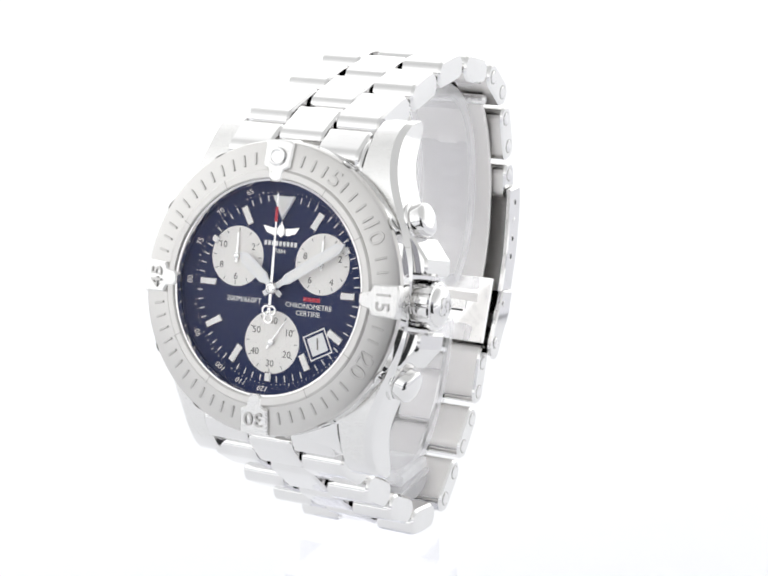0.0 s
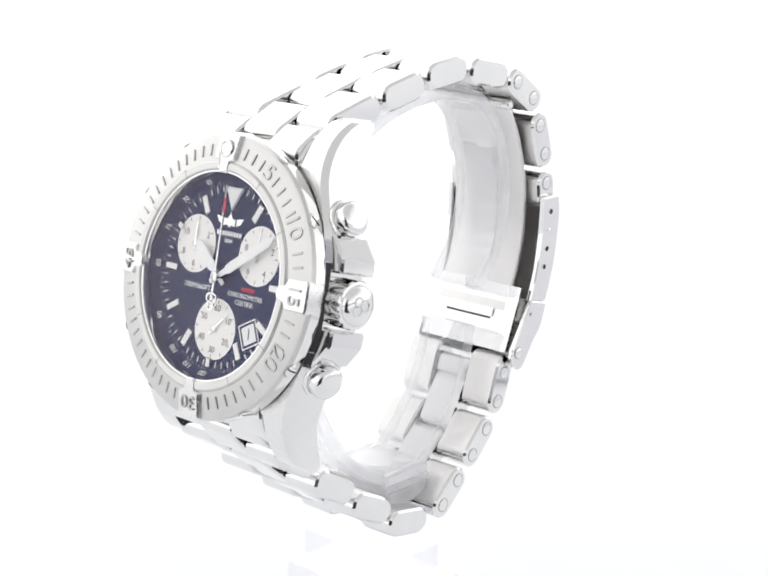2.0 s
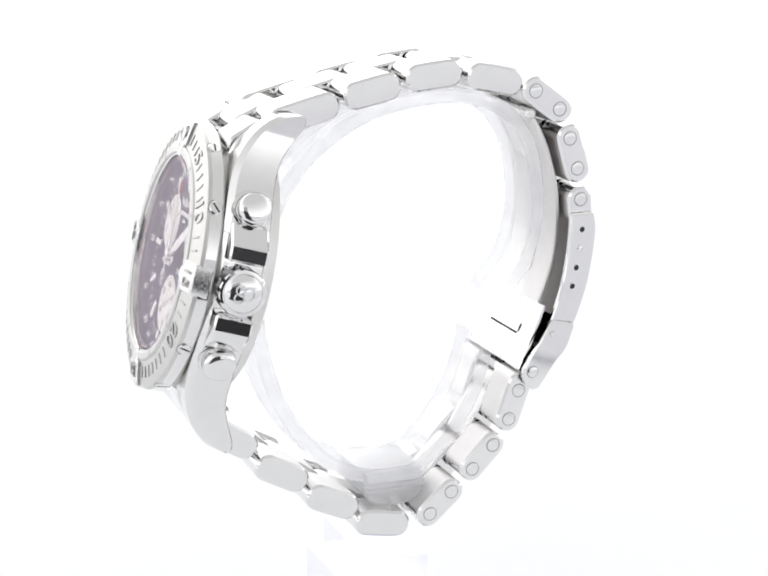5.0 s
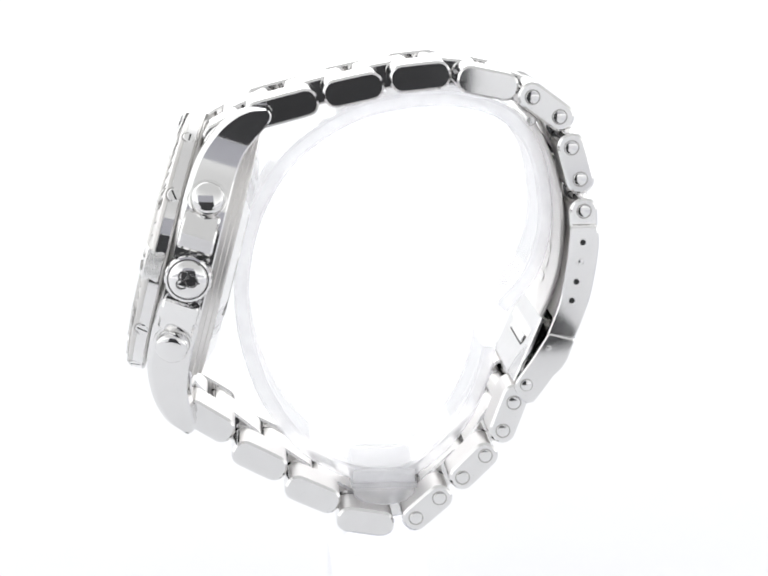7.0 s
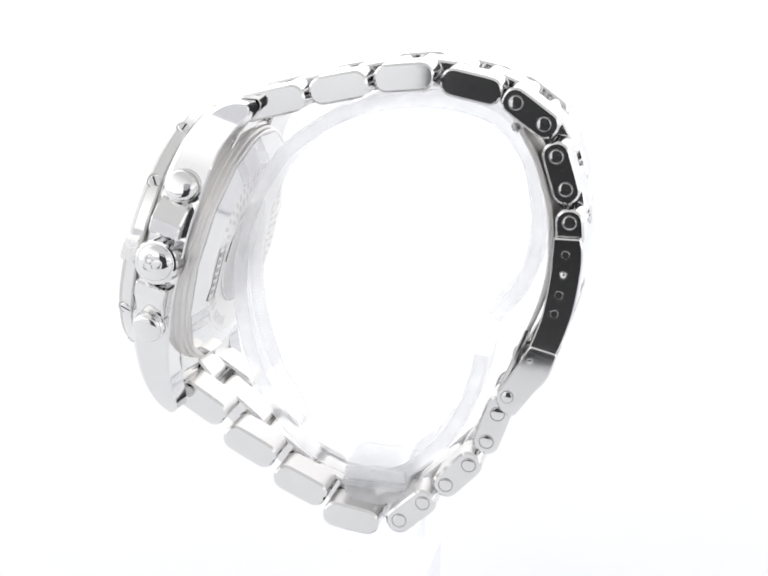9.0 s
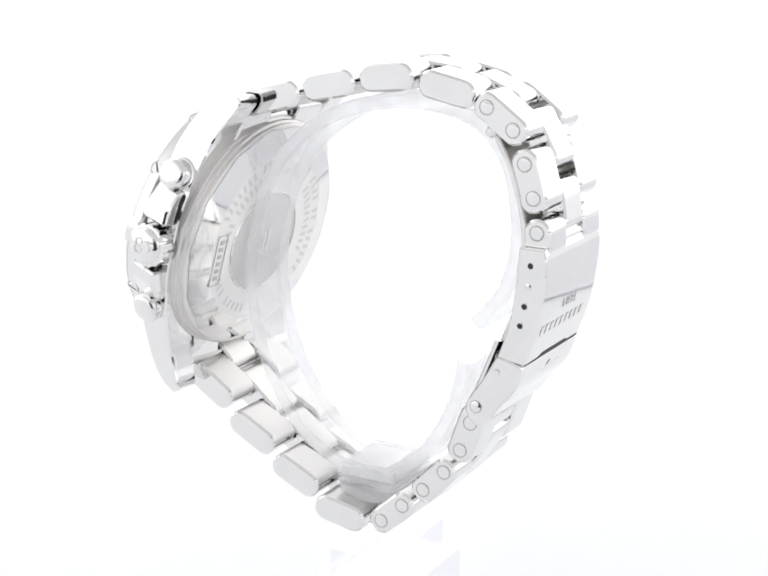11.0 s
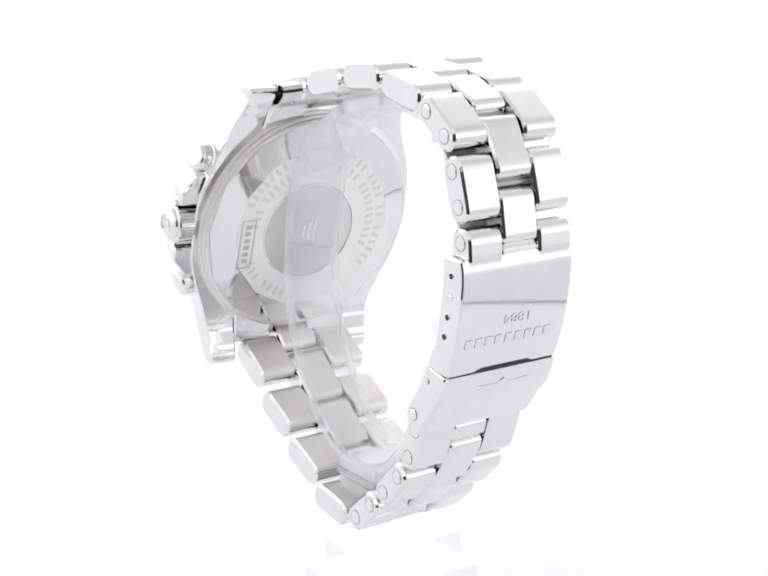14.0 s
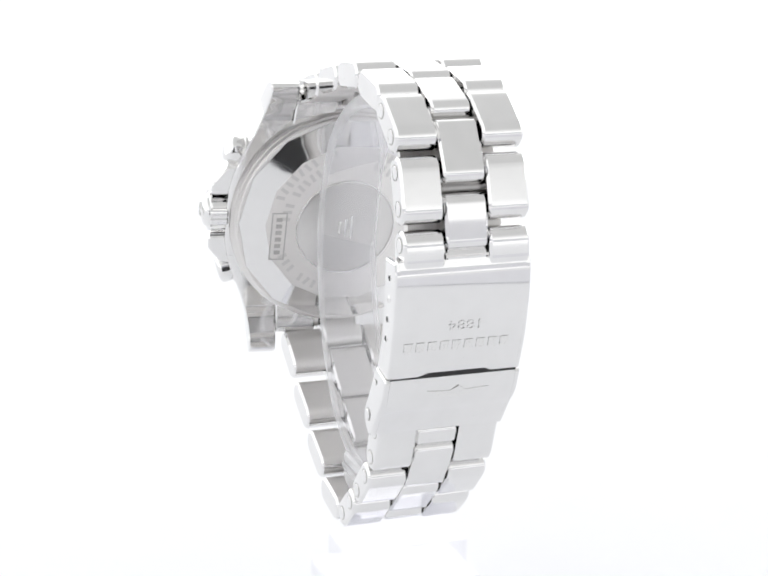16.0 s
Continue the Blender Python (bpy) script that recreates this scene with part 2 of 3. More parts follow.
    ob = tagged(new("reflection_card_front", me), "unseen low grey card behind the lens, mirrored in the steel", "backdrop", kind="structure")
    ob.matrix_basis = pose(0.1, -0.36, 0.10, -90, 0, 0)
    # unseen slate card, added so the lug's black reflection fades through grey
    bm = bmesh.new()
    plate(bm, rounded(DARK_W, 0.085, 0.01), -0.004, 0.0, 0.0005)
    me = bpy.data.meshes.new("backdrop")
    bm.to_mesh(me)
    bm.free()
    me.materials.append(SLATE)
    ob = tagged(new("reflection_card_top", me), "unseen slate grey card above the dark card, mirrored in the lug", "backdrop", kind="structure")
    ob.matrix_basis = pose(DARK_X, -0.305, 0.212, -90, 0, 0)
    # unseen pale card on the table, added to grey the clasp's reflection
    bm = bmesh.new()
    plate(bm, rounded(0.42, 0.72, 0.03), 0.001, 0.003, 0.0005)
    me = bpy.data.meshes.new("backdrop")
    bm.to_mesh(me)
    bm.free()
    me.materials.append(PALE)
    ob = tagged(new("reflection_card_side", me), "unseen pale grey card on the table, mirrored in the clasp", "backdrop", kind="structure")
    ob.matrix_basis = pose(0.357, -0.06, 0, 0, 0, 0)
    # unseen dark card on the table, added to blacken the clasp side's reflection
    bm = bmesh.new()
    plate(bm, rounded(DARK_W, 0.125, 0.01), 0.001, 0.004, 0.0008)
    me = bpy.data.meshes.new("backdrop")
    bm.to_mesh(me)
    bm.free()
    me.materials.append(DARK_CARD)
    ob = tagged(new("reflection_card_low", me), "unseen dark card on the table under the lens, mirrored in the clasp", "backdrop", kind="structure")
    ob.matrix_basis = pose(DARK_X, -0.238, 0, 0, 0, 0)


table()

# ---- the watch ----
watch = thing("wrist_watch", "polished steel chronograph watch with a navy dial and link bracelet", "watch")
DIAL = Matrix(((0, 0.2146, -0.9767, -35.9), (-1, 0, 0, 0), (0, 0.9767, 0.2146, -66.0), (0, 0, 0, 1)))
HINGE = Matrix.Translation((-36.0, -18.0, -66.0))
DIAL = HINGE @ Matrix.Rotation(radians(-1.8), 4, "Z") @ HINGE.inverted() @ DIAL      # the head sits a little askew on the bracelet
DIAL = DIAL @ Matrix.Translation((0.213, -0.129, -0.202)) @ Matrix.Rotation(0.0484, 4, Vector((-2.975, -2.364, 3.011)).normalized())


def eased(x, xs, ys):
    """A rounded curve through the given heights."""
    n = len(xs)
    i = max(0, min(n - 2, sum(1 for v in xs[1:] if v <= x)))
    u = min(1.0, max(0.0, (x - xs[i]) / (xs[i + 1] - xs[i])))
    def slope(k):
        a, b = max(0, k - 1), min(n - 1, k + 1)
        return (ys[b] - ys[a]) / (xs[b] - xs[a])
    h = xs[i + 1] - xs[i]
    u2, u3 = u * u, u ** 3
    return (2 * u3 - 3 * u2 + 1) * ys[i] + (u3 - 2 * u2 + u) * h * slope(i) + (3 * u2 - 2 * u3) * ys[i + 1] + (u3 - u2) * h * slope(i + 1)


def width_at(y):
    """Half the case's width at a height y over the dial's centre."""
    return eased(abs(y), (0, 5, 9, 12, 15, 18, 21, 24.5), (20.1, 19.9, 18.9, 17.7, 16.5, 15.6, 15.15, 15.0))


def case_top(y):
    return eased(abs(y), (0, 8, 13, 16.4, 20.1, 22.4, 23.7, 24.2, 24.5), (-2.95, -2.97, -3.1, -3.6, -5.1, -6.8, -8.4, -9.6, -11.2))


def case_bottom(y):
    return eased(abs(y), (0, 8, 14, 17.6, 20.5, 23.0, 24.0, 24.5), (-9.4, -9.4, -9.4, -9.8, -11.0, -12.2, -12.2, -11.7))


def loft_y(bm, ys, x0, x1, rim=0.5, sink=0.0):
    """A body along the dial's y between two side walls x0(y), x1(y), under case_top and over case_bottom."""
    rings = []
    for y in ys:
        a, b, t, u = x0(y), x1(y), case_top(y) - sink, case_bottom(y) + sink
        r = min(rim, (t - u) * 0.4, (b - a) * 0.4)
        e, f = (r, 0.3 * r) if a > 0 else (0.3 * r, r) if b < 0 else (r, r)      # wide outer chamfer, narrow inner one
        e, f = f, e
        k = 0.04 * (t - u)                               # outer walls lean in towards the dial
        a2, b2 = (a, b - k) if a > 0 else (a + k, b) if b < 0 else (a + k, b - k)
        g = 0.22
        pts = [(a2 + e, t), (a2, t - e), (a, u + g), (a + g, u), (b - g, u), (b, u + g), (b2, t - f), (b2 - f, t)]
        rings.append([bm.verts.new((x, y, z)) for x, z in pts])
    for p, q in zip(rings, rings[1:]):
        for i in range(8):
            bm.faces.new((p[i - 1], p[i], q[i], q[i - 1]))
    bm.faces.new(rings[0])
    bm.faces.new(list(reversed(rings[-1])))


def pusher_axis(y):
    """The pushers splay away from the crown; local x runs out through the cap's tip."""
    return DIAL @ Matrix.Translation((20.4, y, -6.4)) @ Matrix.Rotation(radians(math.copysign(18, y)), 4, "Z") @ Matrix.Translation((-21.5, 0, 0))


def build_case():
    bm = bmesh.new()
    mid = [i * 17.2 / 24 for i in range(-24, 25)]
    half = lambda y: width_at(y) - (0.02 if abs(y) < 7.5 else 1.3)
    loft_y(bm, mid, lambda y: -half(y), half, 0.6, 0.03)
    case = part("case", bm, STEEL, watch, DIAL, "polished steel case with curved lugs", 28)
    for s in (1, -1):
        ys = [s * (7.0 + 17.5 * (1 - (1 - i / 40) ** 1.8)) for i in range(41)]
        for a, b in ((lambda y: 10.5, width_at), (lambda y: -width_at(y), lambda y: -10.5)):
            bm = bmesh.new()
            loft_y(bm, ys, a, b, 0.8)
            lug = part("lug", bm, STEEL, case, DIAL, "", 24)
            lug.data.materials.append(SATIN)
            for f in lug.data.polygons:
                f.material_index = 1 if f.normal.z > 0.75 else 0
    # shoulders either side of the crown
    for s in (1, -1):
        bm = bmesh.new()
        poly = [(17.6, s * 3.75), (22.5, s * 3.75), (22.8, s * 4.1), (22.7, s * 5.9), (20.5, s * 8.6), (17.6, s * 9.2)]
        plate(bm, poly, -8.8, -3.7, 0.3)
        for v in bm.verts:                               # the outer face leans towards the dial
            if v.co.x > 18.5:
                v.co.x -= (v.co.z + 8.8) * 0.24
        part("crown_guard", bm, STEEL, case, DIAL)
    # sunken pads round the pushers
    for y in (11.4, -11.4):
        bm = bmesh.new()
        lathe(bm, [(2.75, 13.6), (2.75, 17.4), (2.6, 17.5), (2.1, 17.5)], 40, Matrix.Rotation(radians(90), 4, "Y"))
        part("pusher_seat", bm, STEEL, case, pusher_axis(y))
    return case


def build_caseback():
    bm = bmesh.new()
    lathe(bm, [(19.5, -9.3), (19.5, -10.0), (19.1, -10.15), (19.1, -10.7), (18.7, -10.85), (18.7, -11.3), (18.5, -11.45)], 96)
    rim = [bm.verts.new((18.5 * math.cos(i * math.pi / 48), 18.5 * math.sin(i * math.pi / 48), -11.45)) for i in range(96)]
    seg = 14
    outer = [bm.verts.new((18.4 * math.cos(2 * math.pi * i / seg), 18.4 * math.sin(2 * math.pi * i / seg), -11.5)) for i in range(seg)]
    inner = [bm.verts.new((14.2 * math.cos(2 * math.pi * i / seg), 14.2 * math.sin(2 * math.pi * i / seg), -12.5)) for i in range(seg)]
    for i in range(seg):
        bm.faces.new((outer[i - 1], outer[i], inner[i], inner[i - 1]))
    bm.faces.new(rim)
    back = part("caseback", bm, INSIDE, watch, DIAL, "polished steel caseback with faceted rim", 12)
    back.data.materials.append(STEEL)
    for f in back.data.polygons:
        if len(f.vertices) == 4 and f.area * 1e6 > 10:
            f.material_index = 1
    bm = bmesh.new()
    plate(bm, [(14.2 * math.cos(2 * math.pi * i / seg), 14.2 * math.sin(2 * math.pi * i / seg)) for i in range(seg)], -12.5, -11.6, 0.02)
    part("backplate", bm, BACKPLATE, back, DIAL, "brushed engraved centre plate")
    bm = bmesh.new()
    lathe(bm, [(0, -12.62), (8.0, -12.62), (8.2, -12.5)], 64)
    part("medallion", bm, MEDAL, back, DIAL @ spot(0.6, -0.6), "matt grey centre disc")
    bm = bmesh.new()
    lathe(bm, [(8.2, -12.5), (8.25, -12.66), (8.45, -12.66), (8.5, -12.5)], 64)
    part("medallion_ring", bm, STEEL, back, DIAL @ spot(0.6, -0.6))
    # unreadable engraved lettering round the disc
    bm = bmesh.new()
    plate(bm, rect(-0.3, -0.75, 0.3, 0.75), -12.52, -12.49, 0.01)
    bar = shape("engraving", bm, MEDAL)
    rng = random.Random(4)
    for r, a0, a1, step in ((13.0, 15, 72, 6.0), (10.9, 20, 88, 6.6), (13.0, 235, 345, 6.0), (10.9, 250, 342, 6.6), (12.3, 118, 172, 6.4)):
        a = a0
        while a < a1:
            x, y = polar(r, a)
            place("engraving", bar, back, DIAL @ spot(x, y, 0, -a + rng.uniform(-14, 14)))
            a += step * rng.choice((1, 1, 1, 1.8))
    bm = bmesh.new()
    for x0, y0, x1, y1 in ((10.6, -6.4, 10.8, 2.2), (13.0, -6.4, 13.2, 2.2), (10.8, 2.0, 13.0, 2.2), (10.8, -6.4, 13.0, -6.2)):
        plate(bm, rect(x0, y0, x1, y1), -12.60, -12.49, 0.03)
    part("engraved_box", bm, RELIEF_DARK, back, DIAL)
    bm = bmesh.new()
    for i in range(6):
        plate(bm, rect(11.4, -5.4 + i * 1.2, 12.4, -4.7 + i * 1.2), -12.60, -12.49, 0.03)
    part("engraved_code", bm, RELIEF_DARK, back, DIAL)
    for k in range(3):
        bm = bmesh.new()
        plate(bm, rounded(0.35, 4.2 - k, 0.15), -12.72, -12.6, 0.03)
        part("engraved_emblem", bm, STEEL, back, DIAL @ spot(-0.4 + k * 1.0, -0.6))


def build_bezel():
    bm = bmesh.new()
    prof = [(14.7, -1.6), (14.7, 0.45), (14.9, 0.62), (15.7, 0.62), (15.95, 0.42), (16.0, 0.28), (19.45, -0.30), (19.8, -0.48), (20.0, -0.9), (20.0, -2.6), (19.85, -2.85), (19.0, -2.93), (18.7, -4.4)]
    lathe(bm, prof, 144)
    bezel = part("bezel", bm, BEZEL, watch, DIAL, "satin steel turning bezel with raised scale", 24)
    bm = bmesh.new()
    lathe(bm, [(14.3, -1.2), (14.32, 0.15), (14.4, 0.33), (14.66, 0.36), (14.7, 0.0)], 128)
    part("rehaut_ring", bm, STEEL, bezel, DIAL, "polished inner ring")
    # notches of the inner ring: thin bars with the notch's shade in their colour
    bm = bmesh.new()
    plate(bm, rect(-0.06, 14.75, 0.06, 15.95), 0.58, 0.66, 0.02)
    nick = shape("notch", bm, DARKSTEEL)
    for a in (30, 60, 120, 150, 210, 240, 300, 330):
        place("notch", nick, bezel, DIAL @ spot(0, 0, 0, -a))
    # polished step round the flank
    bm = bmesh.new()
    lathe(bm, [(19.93, -0.98), (20.01, -1.06), (20.1, -2.52), (19.95, -2.6)], 120)
    part("bezel_flank", bm, STEEL, bezel, DIAL, "polished flank band")
    bm = bmesh.new()
    plate(bm, rounded(0.34, 1.7, 0.12, 3), -0.12, 0.17, 0.06, False)
    tick = shape("tick", bm, RELIEF_DARK)
    shown = {0: "", 15: "15", 30: "30", 45: "45"}
    texts = {5: "5", 10: "10", 20: "20"}
    for i in range(60):
        near = min(min((i - k) % 60, (k - i) % 60) for k in shown)
        if near <= 1 or i in texts or (i - 1 in texts and i > 6):
            continue
        x, y = polar(17.6, i * 6)
        place("tick", tick, bezel, DIAL @ spot(x, y, 0, -i * 6) @ Matrix.Rotation(radians(-10.6), 4, "X"))
    for i, s in texts.items():
        me = writing(s, 2.35, RELIEF_DARK, "numeral", 0, 0.17, 1.15)
        x, y = polar(17.6, i * 6)
        place("numeral", me, bezel, DIAL @ spot(x, y, 0.02, -i * 6) @ Matrix.Rotation(radians(-10.6), 4, "X"))
    for i, s in shown.items():
        bm = bmesh.new()
        plate(bm, [(-2.1, 16.3), (-1.25, 15.9), (-1.05, 14.75), (-0.5, 14.3), (0.5, 14.3), (1.05, 14.75), (1.25, 15.9), (2.1, 16.3), (2.2, 20.0), (1.6, 20.25), (-1.6, 20.25), (-2.2, 20.0)], -2.5, 0.72, 0.22)
        for v in bm.verts:
            if v.co.y > 18.5 and v.co.z > -1.0:
                v.co.y -= 0.35
                v.co.z -= 0.55
        rider = part("rider", bm, SATIN, bezel, DIAL @ spot(0, 0, 0, -i * 6), "raised polished rider tab", 24)
        x, y = polar(17.7, i * 6)
        if s:
            place("numeral", writing(s, 1.95, RELIEF_DARK, "numeral", 0, 0.1, 1.15), rider, DIAL @ spot(x, y, 0.55, -i * 6) @ Matrix.Rotation(radians(-8.5), 4, "X"))
        else:
            bm = bmesh.new()
            lathe(bm, [(1.3, 0.70), (1.3, 0.9), (1.15, 0.98), (0.95, 0.98), (0.9, 0.85), (0.7, 0.8), (0, 0.95)], 32)
            part("pip", bm, STEEL, rider, DIAL @ spot(x, y, -0.2))
    # slotted screws in the flank, in pairs beside the riders
    bm = bmesh.new()
    lathe(bm, [(0.98, -0.2), (0.98, 0.22), (0.84, 0.34), (0, 0.34)], 24)
    plate(bm, rect(-0.8, -0.11, 0.8, 0.11), 0.335, 0.352, 0.005, False)
    head = shape("screw", bm, STEEL)
    # black bar laid on the head for the shade in its slot
    bm = bmesh.new()
    plate(bm, rect(-0.78, -0.12, 0.78, 0.12), 0.34, 0.365, 0.008, False)
    slot = shape("slot", bm, BLACK)
    # dark ring added round each screw head, coloured as shade
    bm = bmesh.new()
    lathe(bm, [(1.22, 0.1), (1.2, 0.2), (0.98, 0.2)], 24)
    hollow = shape("screw_rim", bm, DARKSTEEL)
    for i, a in enumerate((30, 60, 120, 150, 210, 240, 300, 330)):
        x, y = polar(19.8, a)
        m = DIAL @ Matrix.Translation((x, y, -1.65)) @ Matrix.Rotation(radians(-a), 4, "Z") @ Matrix.Rotation(radians(-90), 4, "X") @ Matrix.Rotation(radians(37 * i), 4, "Z")
        screw = place("screw", head, bezel, m)
        place("screw_rim", hollow, screw, m)
        place("slot", slot, screw, m)
    bm = bmesh.new()
    lathe(bm, [(0, 0.30), (13.0, 0.26), (14.2, 0.16), (14.2, -0.2), (13.0, -0.2), (0, -0.2)], 96)
    pane = part("crystal", bm, CRYSTAL, watch, DIAL, "clear flat sapphire crystal")
    pane.visible_shadow = False


DZ = -2.25                              # the dial's face
CX, CY = 0.15, 0.0                     # the dial's centre


def build_dial():
    face = DIAL @ spot(CX, CY, DZ)
    bm = bmesh.new()
    lathe(bm, [(0, 0), (14.4, 0), (14.4, -0.8), (0, -0.8)], 128)
    dial = part("dial", bm, NAVY, watch, face, "navy blue dial with white printing")
    bm = bmesh.new()
    lathe(bm, [(12.95, 0.01), (13.05, 0.06), (14.3, 1.0), (14.35, 1.6)], 128)
    part("flange", bm, NAVY, dial, face, "sloping navy rim ring")

    def flat(name, polys, mat, parent=dial, z=0.03, h=0.05, label="", m=Matrix()):
        bm = bmesh.new()
        for p in polys:
            plate(bm, p, z, z + h, 0.01, False)
        return part(name, bm, mat, parent, face @ m, label)

    # minute strokes
    strokes = []
    for i in range(60):
        if i % 5 == 0:
            continue
        c, s = math.cos(radians(-i * 6)), math.sin(radians(-i * 6))
        strokes.append([(x * c - y * s, x * s + y * c) for x, y in rect(-0.07, 11.9, 0.07, 12.75)])
    tagged(flat("minute_track", strokes, WHITE), kind="stuff")
    slope = lambda a, up=0.0: face @ spot(0, 0, 0, -a) @ Matrix.Translation((0, 13.62, 0.50)) @ Matrix.Rotation(radians(36.9), 4, "X") @ spot(0, up)
    bm = bmesh.new()
    for i in range(120):
        a = i * 3.0
        if a % 30 < 1:
            continue
        ln = 0.34 if i % 5 == 0 else 0.14
        n0 = len(bm.verts)
        plate(bm, rect(-0.05, -0.72, 0.05, -0.72 + ln), 0.01, 0.03, 0.004, False)
        bm.verts.ensure_lookup_table()
        turn = face.inverted() @ slope(a)
        for v in bm.verts[n0:]:
            v.co = turn @ v.co
    tagged(part("outer_scale", bm, WHITE, dial, face), kind="stuff")
    for t, a in (("65", -22.5), ("70", -45), ("75", -67), ("80", -90), ("90", -122), ("100", -147), ("110", -163), ("120", -178)):
        place("scale_numeral", writing(t, 0.78, WHITE, "scale_numeral", 0, 0.02), dial, slope(a, 0.12) @ spot(0, 0, 0.03))
    # applied hour markers
    bm = bmesh.new()
    plate(bm, rect(-0.52, -1.35, 0.52, 1.35), 0.0, 0.42, 0.12, False)
    baton = shape("hour_marker", bm, STEEL)
    bm = bmesh.new()
    plate(bm, rect(-0.38, -1.2, 0.38, 1.2), 0.41, 0.46, 0.02, False)
    glow = shape("lume", bm, LUME)
    for h, r, ln in ((1, 11.0, 1), (2, 11.9, 0.35), (3, 11.1, 0.8), (4, 11.2, 0.9), (5, 11.0, 0.9), (6, 12.1, 0.5), (7, 10.9, 1), (8, 10.9, 1), (9, 10.9, 1), (10, 11.9, 0.4), (11, 11.0, 1)):
        x, y = polar(r, h * 30)
        m = face @ spot(x, y, 0, -h * 30)
        if ln < 0.95:
            bm = bmesh.new()
            plate(bm, rect(-0.52, -1.35 * ln, 0.52, 1.35 * ln), 0.0, 0.42, 0.12, False)
            mk = part("hour_marker", bm, STEEL, dial, m)
            bm = bmesh.new()
            plate(bm, rect(-0.38, -1.35 * ln + 0.15, 0.38, 1.35 * ln - 0.15), 0.41, 0.46, 0.02, False)
            part("lume", bm, LUME, mk, m)
        else:
            mk = place("hour_marker", baton, dial, m)
            place("lume", glow, mk, m)
    m = face @ spot(0, 11.1)
    bm = bmesh.new()
    plate(bm, [(-1.75, 1.45), (1.75, 1.45), (0, -1.75)], 0.0, 0.42, 0.12, False)
    tri = part("hour_marker", bm, WHITE, dial, m, "triangular marker at twelve")
    bm = bmesh.new()
    plate(bm, [(-1.05, 1.0), (1.05, 1.0), (0, -0.95)], 0.40, 0.46, 0.02, False)
    part("lume", bm, LUME, tri, m)
    # sub-dials
    for name, x, y, r, marks in (("hour_counter", -6.7, 3.85, 4.15, (("10", -60), ("2", 60), ("8", -120), ("6", 180))),
                                 ("tenth_counter", 6.7, 3.85, 4.15, (("8", -72), ("2", 72), ("6", -144), ("4", 144))),
                                 ("small_seconds", 0.0, -7.35, 4.3, (("60", 0), ("10", 60), ("20", 120), ("30", 180), ("40", -120), ("50", -60)))):
        m = face @ spot(x, y)
        bm = bmesh.new()
        lathe(bm, [(0, 0.02)] + [(0.35 * i, 0.02 + 0.012 * (i % 2)) for i in range(1, int(r / 0.35))] + [(r - 0.1, 0.05), (r, 0.0)], 72)
        sub = part(name, bm, SILVER, dial, m, "silvered sub-dial with grey numerals")
        for t, a in marks:
            px, py = polar(r * 0.68, a)
            place("sub_numeral", writing(t, 0.95, GREY, "sub_numeral", 0, 0.01), sub, m @ spot(px, py, 0.07))
        bm = bmesh.new()
        for i in range(12):
            c, s = math.cos(radians(i * 30)), math.sin(radians(i * 30))
            plate(bm, [(px * c - py * s, px * s + py * c) for px, py in rect(-0.045, r - 0.75, 0.045, r - 0.28)], 0.05, 0.08, 0.005, False)
        part("sub_scale", bm, GREY, sub, m)
    for x, y in ((-6.7, 3.85), (6.7, 3.85)):
        bm = bmesh.new()
        plate(bm, [(-0.22, -0.9), (0.22, -0.9), (0.13, 3.1), (0, 3.3), (-0.13, 3.1)], 0.25, 0.36, 0.03)
        lathe(bm, [(0.42, 0.2), (0.42, 0.4), (0.3, 0.45), (0, 0.45)], 20)
        part("counter_hand", bm, STEEL, dial, face @ spot(x, y))
    # printing: words that can be read, and plain bars for the maker's marks
    for t, x, y, size, mat, sq in (("200M/660FT", -5.0, -2.0, 0.75, WHITE, 1.05), ("CHRONOMETRE", 5.2, -2.0, 0.70, WHITE, 1.0), ("CERTIFIE", 5.2, -3.0, 0.70, WHITE, 1.0), ("1884", 0.0, 5.05, 0.62, WHITE, 1.0)):
        place("inscription", writing(t, size, mat, "inscription", 0, 0.02, sq), dial, face @ spot(x, y, 0.05))
    for i in range(9):
        flat("maker_bar", [rect(-2.6 + i * 0.59, 5.75, -2.2 + i * 0.59, 6.4)], WHITE)
    for i in range(4):
        flat("model_bar", [rect(4.3 + i * 0.68, -1.3, 4.85 + i * 0.68, -0.75)], RED)
    wing = [(0.1, 1.2), (0.14, 0.8), (0.36, 0.66), (0.5, 0.3), (1.2, 0.28), (2.9, 0.55), (2.3, -0.35), (1.2, -0.75), (0.4, -0.6)]
    emblem = wing + [(0, -1.0)] + [(-x, y) for x, y in reversed(wing)]
    flat("winged_emblem", [emblem], STEEL, z=0.0, h=0.3, m=spot(0, 7.9), label="polished winged emblem")
    # date
    w = spot(7.15, -6.9, 0, 27)
    ring = flat("date_frame", [rect(-1.78, 1.6, 1.78, 1.78), rect(-1.78, -1.78, 1.78, -1.6), rect(-1.78, -1.6, -1.6, 1.6), rect(1.6, -1.6, 1.78, 1.6)], WHITE, m=w)
    flat("date_disc", [rounded(2.55, 2.55, 0.15)], WHITE, ring, m=w, h=0.03)
    place("date_numeral", writing("1", 1.6, GREY, "date_numeral", 0, 0.01), ring, face @ w @ spot(0.0, 0, 0.09, -20))
    # pointers
    def hand(name, clock, polys, z, mat=STEEL, lume=None, label=""):
        bm = bmesh.new()
